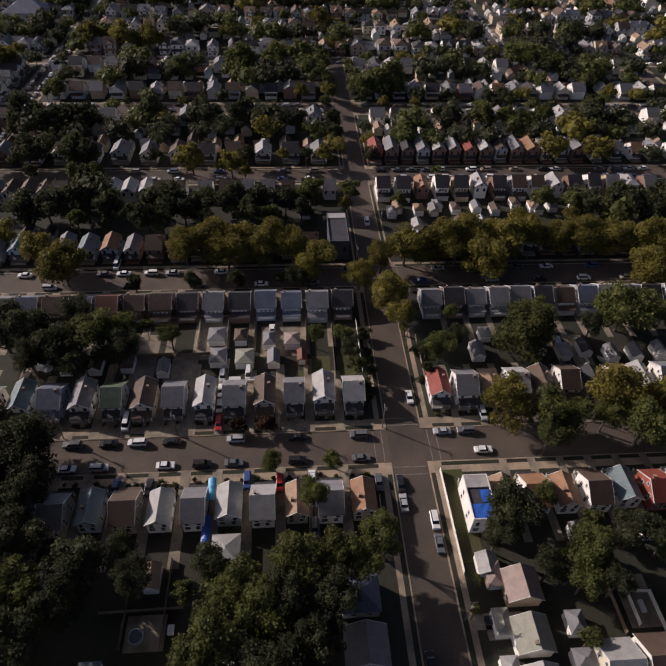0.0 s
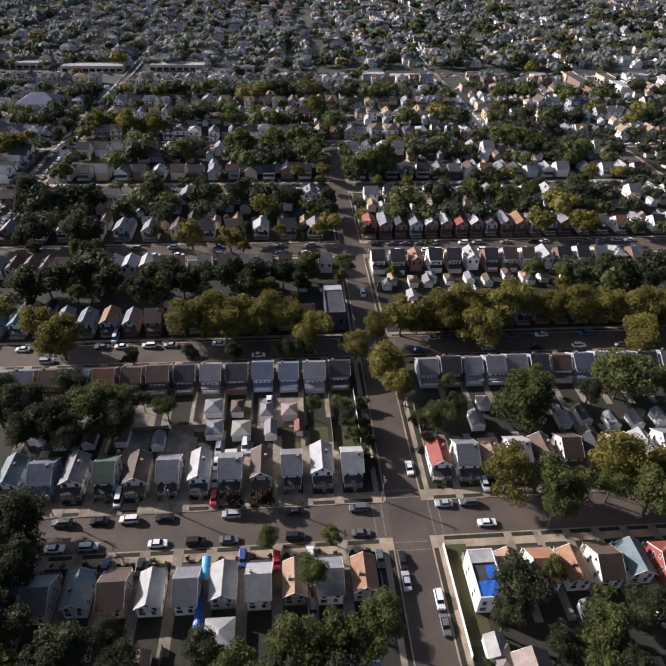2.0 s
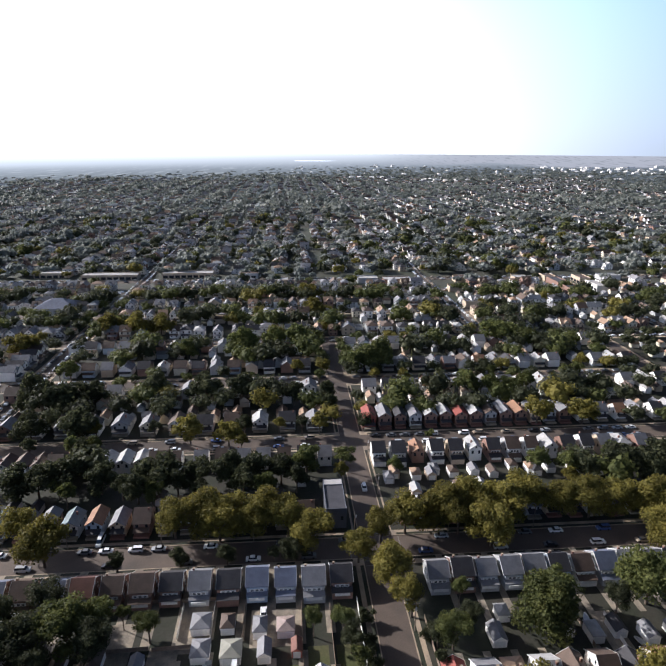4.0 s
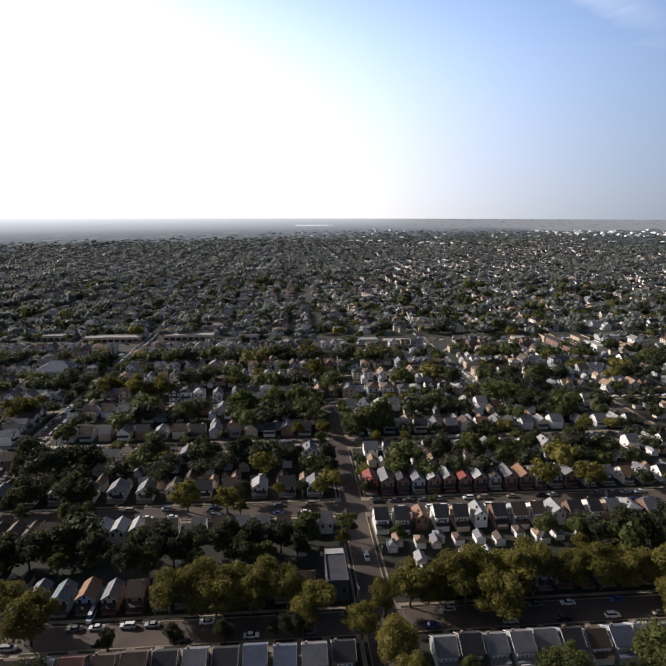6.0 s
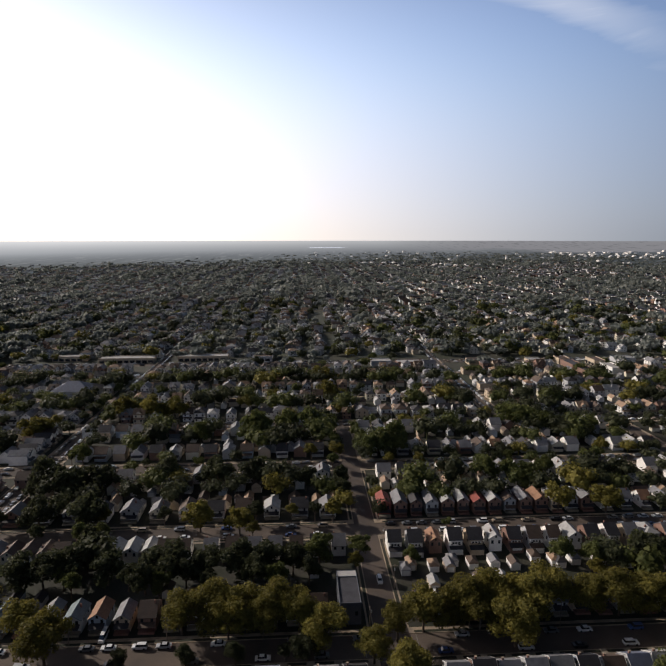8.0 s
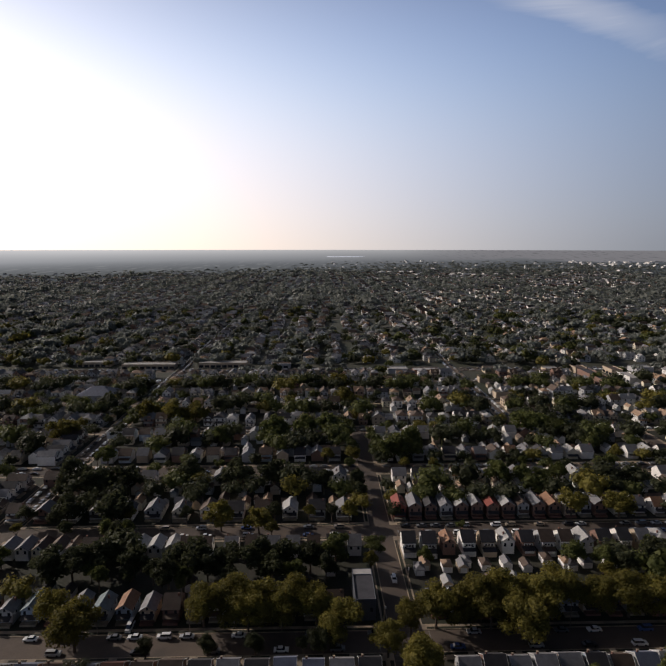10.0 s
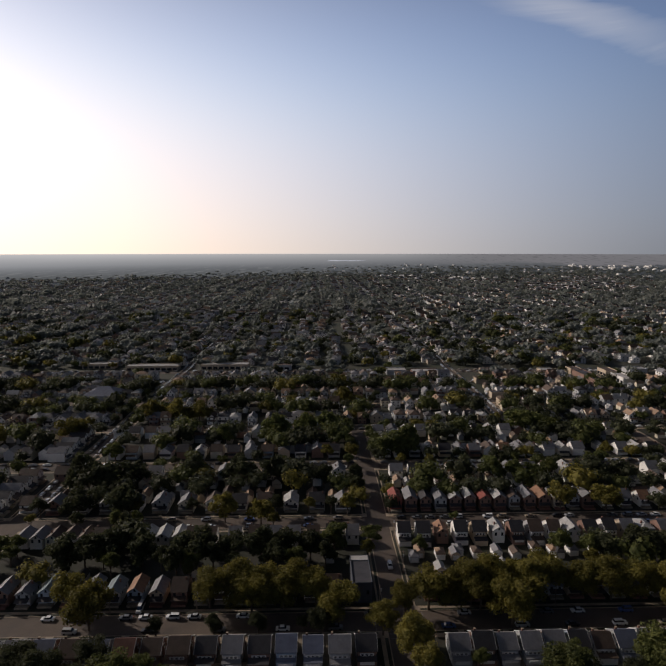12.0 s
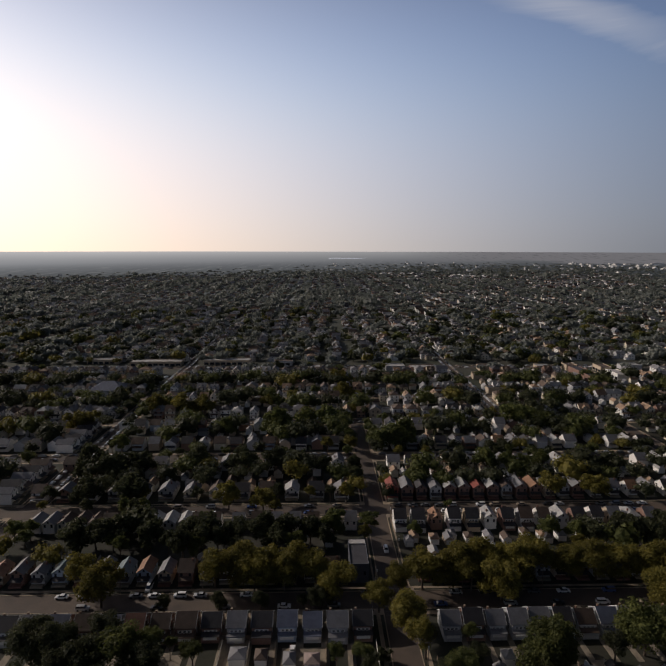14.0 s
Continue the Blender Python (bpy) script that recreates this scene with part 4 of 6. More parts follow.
# ---- cars ----
def car_body(length, high, waist, nose, tail):
    """A body drawn out from its side outline, drawn in at the sill and at both ends."""
    o = [(0, 0.28), (0, waist - 0.12), (0.12, waist), (nose, waist + 0.06), (length - tail, waist + 0.06), (length - 0.1, waist), (length, waist - 0.15), (length, 0.28)]
    s = Shape()
    n = len(o)
    pts = []
    for y, k in ((-0.9, 0.93), (-0.82, 1.0), (0.82, 1.0), (0.9, 0.93)):
        pts += [((x - length / 2) * (0.985 if abs(y) > 0.85 else 1.0), y, 0.28 + (z - 0.28) * k) for x, z in o]
    f = [tuple(range(n - 1, -1, -1)), tuple(range(3 * n, 4 * n))]
    for r in range(3):
        f += [(r * n + i, r * n + (i + 1) % n, (r + 1) * n + (i + 1) % n, (r + 1) * n + i) for i in range(n)]
    return s.add(pts, f)


def car_cabin(length, high, waist, nose, tail, inset=0.0, top=1.0):
    a, b = nose - length / 2, length / 2 - tail
    z0, z1 = waist + 0.05, high
    lean0, lean1 = (0.75, 0.55) if tail > 0.5 else (0.6, 0.25)
    low = [(a, -0.78), (b, -0.78), (b, 0.78), (a, 0.78)]
    up = [(a + lean0, -0.62), (b - lean1, -0.62), (b - lean1, 0.62), (a + lean0, 0.62)]
    return Shape().add([(x, y, z0) for x, y in low] + [(x, y, z1) for x, y in up], [(0, 3, 2, 1), (4, 5, 6, 7), (0, 1, 5, 4), (1, 2, 6, 5), (2, 3, 7, 6), (3, 0, 4, 7)])


CARS = dict(sedan=(4.7, 1.42, 0.86, 1.15, 0.85), suv=(4.7, 1.72, 1.02, 1.05, 0.12), van=(5.6, 2.3, 1.15, 0.7, 0.06))


def car(u, v, turn=0.0, colour="silver", kind="sedan", base=0.02, lamps=True):
    length, high, waist, nose, tail = CARS[kind]
    c = thing("car", spot(u, v, base, turn), f"{colour} {kind if kind != 'suv' else 'sport utility car'} parked on the asphalt" if base < 0.1 else f"{colour} {kind if kind != 'suv' else 'sport utility car'} parked in a driveway", "car", "cars")
    part("body", kept(("car_body", kind), lambda: car_body(*CARS[kind])), "paint_" + colour, c)
    part("greenhouse", kept(("car_cabin", kind), lambda: car_cabin(*CARS[kind])), "glass_dark", c)
    a, b = nose - length / 2, length / 2 - tail
    l0, l1 = (0.75, 0.55) if tail > 0.5 else (0.6, 0.25)
    part("roof", kept(("car_roof", kind), lambda: Shape().box(a + l0 - 0.05, b - l1 + 0.05, -0.64, 0.64, high - 0.02, high + 0.05)), "paint_" + colour, c)
    for x in (-length * 0.31, length * 0.30):
        for y in (-0.84, 0.84):
            part("wheel", kept("wheel", lambda: Shape().tube((0, -0.1, 0), (0, 0.1, 0), 0.32, 0.32, 12)), "tyre", c, pose(x, y, 0.32))
    for y in (-0.62, 0.62) if lamps else ():
        part("headlight", kept("headlight", lambda: Shape().box(-0.04, 0.03, -0.2, 0.2, -0.07, 0.07)), "lamp_clear", c, pose(-length / 2, y, waist - 0.2))
        part("taillight", kept("taillight", lambda: Shape().box(-0.03, 0.04, -0.18, 0.18, -0.09, 0.09)), "lamp_red", c, pose(length / 2, y, waist - 0.15))
    return c


COLOURS = ("white", "silver", "black", "grey", "black", "white", "blue", "grey", "tan", "silver")
for i, u in enumerate((-86.1, -77.1, -69.8, -61.1, -44.5, -28.5, -12.2)):
    car(u, 3.5, 0, ("grey", "black", "white", "black", "silver", "black", "grey")[i], ("suv", "sedan")[i % 2])
for i, u in enumerate((-85.8, -77.8, -61.6, -52.6, -44.6, -28.6, -12.3)):
    car(u, -3.7, 180, ("white", "silver", "white", "black", "grey", "black", "grey")[i], ("sedan", "suv")[i % 2])
car(10.2, 3.7, 0, "silver")
car(16.6, 3.7, 0, "grey", "suv")
car(19.8, -2.6, 180, "white")
car(3.3, 15.8, 90, "white", base=0.04)
car(3.3, -21.7, 90, "white", "suv", 0.04)
car(3.3, -27.4, 90, "grey", base=0.04)
car(-3.3, -16.9, -90, "silver", base=0.04)
car(-3.3, -11.6, -90, "black", base=0.04)
car(-3.3, -52.0, -90, "black", "suv", 0.04)
Y = 0.22
car(-73.7, 10.0, 90, "white", "van", Y)
for u, v, colour, kind in ((-49.3, 8.6, "red", "suv"), (-42.2, 26.6, "white", "van"), (-33.0, -10.2, "red", "suv"), (-25.0, -9.2, "white", "sedan"), (-25.1, -14.6, "silver", "sedan"),
                           (-25.0, -22.2, "grey", "suv"), (-72.6, -9.5, "blue", "sedan"), (-64.6, -9.9, "black", "sedan"), (-41.0, -9.1, "blue", "suv"), (-49.6, 14.6, "silver", "sedan"),
                           (-49.6, 20.2, "white", "sedan"), (-49.6, 25.6, "silver", "suv"), (-35.6, 44.5, "white", "sedan"), (22.6, 9.0, "silver", "suv"), (-8.6, -11.0, "grey", "sedan")):
    car(u, v, 90, colour, kind, Y)
car(11.6, -44.6, 0, "black", "sedan", Y)
for i, u in enumerate((-120.2, -112, -93.7, -87.1, -77.7, -70.4, -53.7, -30, -9.5, 23, 34, 52, 63, 80)):
    car(u, 71.2 + 3.5, 0, ("white", "silver", "grey", "white", "white", "silver", "white", "black", "grey", "silver", "black", "grey", "white", "blue")[i], ("sedan", "suv", "sedan")[i % 3])
for i, u in enumerate((-110, -84, -61, -39.6, -22, 16, 41, 58, 74.3, 90)):
    car(u, 71.2 - 3.5, 180, COLOURS[(i * 3 + 1) % 10], ("suv", "sedan")[i % 2], 0.02, False)
car(-90.2, 79.6, 90, "white", "van", Y)
car(0.8, 105.0, 90, "white", "suv", 0.04)
# cars stand close together along the third street
for side, v in ((0, 143.2 + 3.5), (180, 143.2 - 3.5)):
    u = -118.0
    while u < 128:
        u += rng.uniform(5.6, 7.4) if u > 8 else rng.uniform(8, 22)
        if abs(u) > 9 and rng.random() < 0.82:
            car(u, v, side, rng.choice(COLOURS), rng.choice(("sedan", "suv")), 0.02, False)


# ---- patio umbrella and boats ----
umbrella = thing("patio_umbrella", spot(-99, 29, 0.19), "open white patio umbrella in a back yard", "umbrella")
cone = Shape()
cone.v += [(0, 0, 2.75)] + [(1.5 * math.cos(k * math.tau / 8), 1.5 * math.sin(k * math.tau / 8), 2.15) for k in range(8)] + [(0, 0, 2.70)] + [(1.5 * math.cos(k * math.tau / 8), 1.5 * math.sin(k * math.tau / 8), 2.1) for k in range(8)]
cone.f += [(0, 1 + k, 1 + (k + 1) % 8) for k in range(8)] + [(9, 10 + (k + 1) % 8, 10 + k) for k in range(8)] + [(1 + k, 10 + k, 10 + (k + 1) % 8, 1 + (k + 1) % 8) for k in range(8)]
part("canopy", cone.mesh("canopy", MAT["trim_white"]), "trim_white", umbrella)
part("pole", Shape().tube((0, 0, 0), (0, 0, 2.72), 0.03, 0.03, 8).mesh("pole", MAT["metal_grey"]), "metal_grey", umbrella)
part("base_plate", Shape().tube((0, 0, 0), (0, 0, 0.08), 0.28, 0.28, 12).mesh("base_plate", MAT["concrete"]), "concrete", umbrella)

def boat(u, v, turn, length=5.4):
    """A small open boat on two timber blocks."""
    b = thing("boat", spot(u, v, 0.2, turn), "small white boat laid up in a back yard", "boat", "laid-up boats")
    hull = Shape()
    for x, half, keel in ((-0.5, 0.62, 0.3), (-0.2, 0.85, 0.22), (0.15, 0.82, 0.22), (0.38, 0.5, 0.34), (0.5, 0.05, 0.55)):
        hull.v += [(x * length, -half, 0.95), (x * length, -half * 0.6, keel + 0.15), (x * length, 0, keel), (x * length, half * 0.6, keel + 0.15), (x * length, half, 0.95)]
    for k in range(4):
        hull.f += [(5 * k + j, 5 * k + j + 1, 5 * k + j + 6, 5 * k + j + 5) for j in range(4)]
    hull.f.append((4, 3, 2, 1, 0))
    part("hull", hull.mesh("hull", MAT["trim_white"]), "trim_white", b)
    part("deck", Shape().add([(-0.48 * length, -0.6, 0.9), (0.1 * length, -0.8, 0.9), (0.47 * length, 0, 0.92), (0.1 * length, 0.8, 0.9), (-0.48 * length, 0.6, 0.9)] , [(0, 1, 2, 3, 4)]).mesh("deck", MAT["metal_grey"]), "metal_grey", b)
    for x in (-0.25, 0.2):
        part("block", kept("boat_block", lambda: Shape().box(-0.12, 0.12, -0.5, 0.5, -0.05, 0.26)), "timber", b, pose(x * length, 0, 0))


boat(53.5, 35.5, 75)
boat(64.5, 27.0, 120, 4.8)

# ---- utility poles, pool and yard clutter ----
def utility_pole(u, v, turn=0.0, high=9.5):
    p = thing("utility_pole", spot(u, v, 0.15, turn), "brown timber utility pole with a crossarm", "utility pole", "utility poles")
    part("pole", kept(("pole", high), lambda: Shape().tube((0, 0, -0.4), (0, 0, high), 0.16, 0.11, 9)), "timber", p)
    part("crossarm", kept("crossarm", lambda: Shape().box(-1.1, 1.1, -0.06, 0.06, -0.07, 0.07)), "timber", p, pose(0, 0.14, high - 0.6))
    for x in (-0.95, -0.4, 0.4, 0.95):
        part("insulator", kept("insulator", lambda: Shape().tube((0, 0, 0), (0, 0, 0.16), 0.05, 0.035, 7)), "metal_grey", p, pose(x, 0.14, high - 0.53))
    part("transformer", kept("transformer", lambda: Shape().tube((0, 0, 0), (0, 0, 0.9), 0.24, 0.24, 10)), "metal_grey", p, pose(0, -0.38, high - 2.2))


for u in (-89, -60, -33, -5.6, 24, 52):
    utility_pole(u, 5.9, 90)
for u in (-100, -70, -40, -6.2, 26, 56):
    utility_pole(u, 71.2 + 5.9, 90)
for v in (-44, 36, 100, 128):
    utility_pole(5.4, v)
pool = thing("swimming_pool", spot(-61.6, -43.8, 0.19), "round above-ground swimming pool in a paved yard", "pool")
ring = Shape()
for k in range(20):
    a0, a1 = k * math.tau / 20, (k + 1) * math.tau / 20
    c0, s0, c1, s1 = math.cos(a0), math.sin(a0), math.cos(a1), math.sin(a1)
    ring.add([(r * c, r * s, z) for r, z in ((1.55, -0.1), (1.55, 1.1), (1.35, 1.1), (1.35, 0.2)) for c, s in ((c0, s0), (c1, s1))], [(0, 1, 3, 2), (2, 3, 5, 4), (4, 5, 7, 6)])
part("wall", ring.mesh("pool_wall", MAT["pool_wall"]), "pool_wall", pool)
part("water", Shape().tube((0, 0, 0.1), (0, 0, 0.95), 1.34, 1.34, 20).mesh("water", MAT["pool_water"]), "pool_water", pool)
for u, v, w, d, h, m, label in ((-54.9, -42.8, 1.2, 1.8, 0.8, "trim_white", "white plastic storage chest on paving"), (-41.5, 24.0, 2.2, 1.2, 1.0, "trim_white", "white-covered stack of goods"),
                                (-46.0, 24.0, 3.2, 1.4, 1.2, "trim_white", "white-covered stack of goods"), (-48.9, 29.0, 1.4, 1.4, 1.0, "metal_grey", "grey metal storage chest beside a garage"),
                                (43.8, -43.4, 0.9, 2.4, 0.7, "trim_white", "white garden bench on paving")):
    b = part("storage_chest", Shape().box(-w / 2, w / 2, -d / 2, d / 2, 0, h * 0.85).box(-w / 2 - 0.05, w / 2 + 0.05, -d / 2 - 0.05, d / 2 + 0.05, h * 0.87, h).mesh("storage_chest", MAT[m]), m, None, spot(u, v, 0.2))
    tagged(b, label, "chest", "yard clutter")

# ---- trees ----
def lump_points(n, seed):
    """n directions spread evenly over a ball, shaken a little."""
    rr = np.random.RandomState(seed)
    k = np.arange(n) + 0.5
    z = 1 - 2 * k / n
    a = k * 2.39996 + rr.uniform(-0.25, 0.25, n)
    q = np.sqrt(np.maximum(0, 1 - z * z))
    return np.stack([q * np.cos(a), q * np.sin(a), z], 1) + rr.normal(0, 0.08, (n, 3))


def crown_mesh(name, seed, lobes, clumps, size):
    """A crown of unit radius: uneven lobes set round the limbs, each covered with small tilted leaf clumps."""
    rr = np.random.RandomState(seed)
    centres = [(rr.uniform(-0.1, 0.1), rr.uniform(-0.1, 0.1), 0.1, 0.55)]
    for k in range(lobes):
        a = k * math.tau / lobes + rr.uniform(-0.45, 0.45)
        far, up = rr.uniform(0.40, 0.74), rr.uniform(-0.40, 0.55)
        centres.append((far * math.cos(a), far * math.sin(a), up, rr.uniform(0.20, 0.44)))
    centres += [(rr.uniform(-0.4, 0.4), rr.uniform(-0.4, 0.4), rr.uniform(0.45, 0.8), rr.uniform(0.2, 0.36)) for k in range(3)]
    vs, fs = [], []
    for cx, cy, cz, cr in centres:
        n = int(clumps * cr * cr)
        out = rr.normal(0, 1, (n, 3))
        out /= np.linalg.norm(out, axis=1)[:, None]
        lump = rr.normal(0, 2.6, (2, 3))
        for d in out:
            swell = 0.5 * math.sin(lump[0] @ d * 1.7 + seed) + 0.5 * math.sin(lump[1] @ d * 1.9)
            if d[2] < -0.75 or rr.uniform() < -0.55 * swell:
                continue
            c = np.array([cx, cy, cz * 0.85]) + d * cr * np.array([1, 1, 0.85]) * (rr.uniform(0.72, 1.12) + 0.14 * swell)
            nrm = d + rr.normal(0, 0.75, 3)
            nrm /= np.linalg.norm(nrm)
            t = np.cross(nrm, rr.normal(0, 1, 3))
            t /= np.linalg.norm(t)
            b = np.cross(nrm, t)
            s = size * rr.uniform(0.45, 1.35)
            i = len(vs)
            bend = nrm * s * 0.35
            vs += [c + t * s, c + b * s * 0.8 + bend, c - t * s, c - b * s * 0.8 + bend]
            fs += [(i, i + 1, i + 2), (i, i + 2, i + 3)]
    # a dim core of boughs inside each lobe
    for cx, cy, cz, cr in centres:
        i = len(vs)
        rim = 7
        for lev, q in ((-0.72, 0.45), (-0.2, 0.80), (0.35, 0.74), (0.74, 0.38)):
            for k in range(rim):
                a = k * math.tau / rim + lev
                g = cr * rr.uniform(0.66, 0.88)
                vs.append(np.array([cx + g * q * math.cos(a), cy + g * q * math.sin(a), cz * 0.85 + g * lev * 0.85]))
        for lev in range(3):
            for k in range(rim):
                a, b = i + lev * rim + k, i + lev * rim + (k + 1) % rim
                fs += [(a, b, b + rim), (a, b + rim, a + rim)]
        fs += [(i, i + k + 1, i + k) for k in range(1, rim - 1)] + [(i + 3 * rim, i + 3 * rim + k, i + 3 * rim + k + 1) for k in range(1, rim - 1)]
    me = bpy.data.meshes.new(name)
    me.from_pydata([tuple(map(float, p)) for p in vs], [], fs)
    me.materials.append(MAT["leaf_green"])
    return me


def trunk_mesh(seed, height):
    """A tapered trunk that parts into limbs, height metres up to the crown's middle, for a crown radius of 1 at the limbs' ends."""
    rr = random.Random(seed)
    s = Shape().tube((0, 0, -0.3), (0.05, 0.03, height * 0.55), 0.30, 0.21, 8)
    for k in range(5):
        a = k * math.tau / 5 + rr.uniform(-0.4, 0.4)
        mid = (1.1 * math.cos(a), 1.1 * math.sin(a), height * 0.8)
        s.tube((0.05, 0.03, height * 0.5), mid, 0.16, 0.10, 6)
        s.tube(mid, (2.6 * math.cos(a + 0.2), 2.6 * math.sin(a + 0.2), height * 1.12), 0.10, 0.04, 5)
    return s


CROWNS = [crown_mesh("crown", 11 + k, 8 + k % 3, 3900, 0.040) for k in range(6)]
SHRUBS = [crown_mesh("crown", 71 + k, 4, 330, 0.15) for k in range(3)]
SMALL_CROWNS = [crown_mesh("crown", 31 + k, 5, 620, 0.115) for k in range(4)]
MID_CROWNS = [crown_mesh("crown", 51 + k, 6 + k % 2, 1300, 0.082) for k in range(5)]
TRUNK = trunk_mesh(3, 6.0).mesh("trunk", MAT["bark"])
PLANTED = []
TREE_WORDS = dict(olive="tall street tree with a yellowing olive crown", green="broad yard tree with a full green crown",
                  dark="dense dark green yard tree", rust="small tree with rust-brown leaves")


def tree(u, v, r, leaf="green", high=9.0, near=True, base=0.19, lean=0.0):
    """A tree with a crown of radius r whose middle is high metres up; lean: metres by which the crown hangs over, along u."""
    PLANTED.append((u, v))
    m = spot(u, v, base, rng.uniform(0, 360) if not lean else 0.0)
    t = thing("tree", m, TREE_WORDS[leaf], "tree", "trees")
    k = high / 6.0
    trunk = part("trunk", TRUNK, "bark", t, Matrix.Diagonal((min(1.6, r / 4.5), min(1.6, r / 4.5), k, 1)))
    kinds = SMALL_CROWNS if r < 3.2 else (CROWNS if near else MID_CROWNS)
    part("crown", kinds[rng.randrange(len(kinds))], "leaf_" + leaf, t, Matrix.Translation((lean, 0, high)) @ Matrix.Diagonal((r, r, r * rng.uniform(0.85, 1.0), 1)))
    return t


def trees(rows, leaf, high, near=True):
    for u, v, r in rows:
        tree(u, v, r, leaf, high + min(0, (r - 5) * 0.8), near)


# street trees along the second street
trees([(-115, 79, 7.8), (-104, 69, 9.9), (-66, 80, 8.4), (-56, 82, 9.7), (-46, 83, 9.7), (-36, 81, 9.7), (-21, 72, 7.8), (-6.5, 64, 6.2), (11, 77, 9.4),
       (2, 73, 6.2), (24, 82, 9.9), (35, 82, 10.6), (-51, 77, 5.8), (-28.5, 79, 7.6), (-40.5, 79, 7.4)], "olive", 8)
trees([(47, 84, 10.6), (57, 86, 9.0), (38, 69, 9.9), (78, 81, 9.0), (89, 81, 9.0), (99, 78, 10.6), (93, 64, 8.3), (112, 80, 9.2), (68, 83, 7.5), (29, 76, 6.9)], "olive", 8)
trees([(-81, 65.3, 3.4), (-62.3, 66, 3.4), (-47.6, 66, 3.6), (-33, 66, 2.6), (-26.5, 66.2, 4.8)], "dark", 5.2)
tree(5.6, 53.5, 8.2, "olive", 9.0, True, 0.15, -3.2)
tree(5.6, 41.0, 6.2, "olive", 8.5, True, 0.15, -1.8)
# back yards of the first block
trees([(40.5, 34.5, 10.6), (74, 40.5, 12.2), (-85.5, 36, 9.6), (14, 29, 5.2), (-22, 36, 3.2), (-14, 35, 3.8), (-65, 37, 3.8), (-73, 42, 2.4), (-11, 24, 2.8), (90, 38, 7), (47, 44, 5), (20, 44, 3.4), (-78, 40, 5)], "green", 8)
trees([(-105, 39, 8.6), (-113, 38, 8.0), (-94, 47, 6.0), (-96, 31.5, 8.4), (20, 34, 3.8), (-90, 26, 5.0), (-12.5, 30, 3.4), (62, 36, 5), (9, 22, 2.4), (-102, 28, 6), (10, 30, 3.2), (-77, 31, 6.6), (-116, 47, 6.5)], "dark", 8)
# bushes beside the avenue
trees([(-7.6, 17, 2.0), (-7.2, 25, 2.5), (-7.6, 32, 2.3), (-7.4, 40, 2.8), (-8.2, 20, 2.2), (7.6, 22, 1.6), (7.8, 33, 2.0), (-8.0, 29, 2.4)], "dark", 3.6)
# first street
trees([(27, 6.4, 7.6), (57, 7.5, 9.2), (70, 5, 7.4)], "olive", 8.5)
trees([(38.5, 1.5, 7.8), (35, -4.5, 4.6), (60.5, -3, 8.4), (53, 2, 4.6), (74, -7, 8)], "green", 8.5)
trees([(-94, -3, 9.0), (-100, -8, 8.2), (-89, -12, 6.6), (-106, 2, 9), (-101, -19, 7.5)], "dark", 9)
trees([(-35, -6, 3.5), (-20, -6, 3.3)], "green", 4.8)
trees([(-44, 6.2, 3.1), (-37, 6.2, 3.1)], "rust", 4.4)
# nearest block: tall old trees that shade the yards and the avenue
trees([(-41.5, -38.5, 6.8), (-44, -46.5, 7.2), (-36, -44.5, 7.0), (-29.5, -34.8, 6.4), (-21.5, -33, 5.8), (-11.4, -29.5, 6.0), (-15.5, -34.5, 4.8), (-25, -19, 3.8)], "green", 11.0)
trees([(-86, -36, 6.6), (-52, -38, 2.8), (-47, -52, 5.6)], "green", 9.5)
# dark trees added in place of deep shade on the yards, shading the avenue too
trees([(-22.5, -41, 5.8), (-26, -50, 6.2), (-24.5, -60, 6.2), (-33, -58, 6.5), (-30, -42, 6.0), (-36, -53, 6)], "dark", 11.5)
trees([(-73.5, -32.5, 7.4), (-75, -40, 6.0), (-61.8, -35.5, 4.8), (-47, -33, 5.0), (19, -25, 7.4), (14.5, -30, 4.2), (24, -37, 4.2), (45.5, -30.5, 5.8), (-66, -28, 3.4), (-88, -26, 6.4),
       (37, -41, 3.8), (-95, -44, 7.4), (-92, -19, 6), (-99, -31, 7.8), (-83, -46, 6.4), (-106, -20, 7.4), (-106, -40, 7.4)], "dark", 9.5)
trees([(33, -34, 6.6), (30.5, -40, 4.8), (51, -33, 4.4), (28, -50.5, 2.4), (29, -19.5, 3.6), (6.6, -44, 1.6), (57, -36, 5.5), (8.6, -38, 1.6), (38, -26, 3.0)], "green", 8)
# second block
trees([(-77, 109, 9.4), (-83, 101, 6.4), (-62, 109, 6.6), (-51, 111, 8.2), (-41, 110, 8.2), (-31, 110, 7.4), (-111, 112, 8.8), (-120, 106, 7.2), (-129, 107, 8),
       (-111, 128, 6.0), (104, 106, 9.3), (121, 107, 9.4), (89, 103, 5.8), (-98, 108, 7), (-69, 103, 6), (-45, 103, 6), (-25, 104, 5), (112, 100, 7)], "dark", 7.5, False)
trees([(-21, 116, 7.6), (-5.5, 118, 4.6), (14, 112, 3.4), (72, 111, 5.6), (34, 137, 2.6), (132, 110, 8), (82, 107, 5), (-36, 100, 5)], "green", 7.5, False)
# third street and beyond
trees([(-71, 144.5, 8.0), (-54, 142, 6.4), (90, 153, 7.6), (112, 152, 8.0), (-6, 342, 11), (-9, 397, 11), (-150, 306, 10), (-132, 305, 11), (-115, 303, 10), (-190, 264, 11)], "olive", 7.5, False)
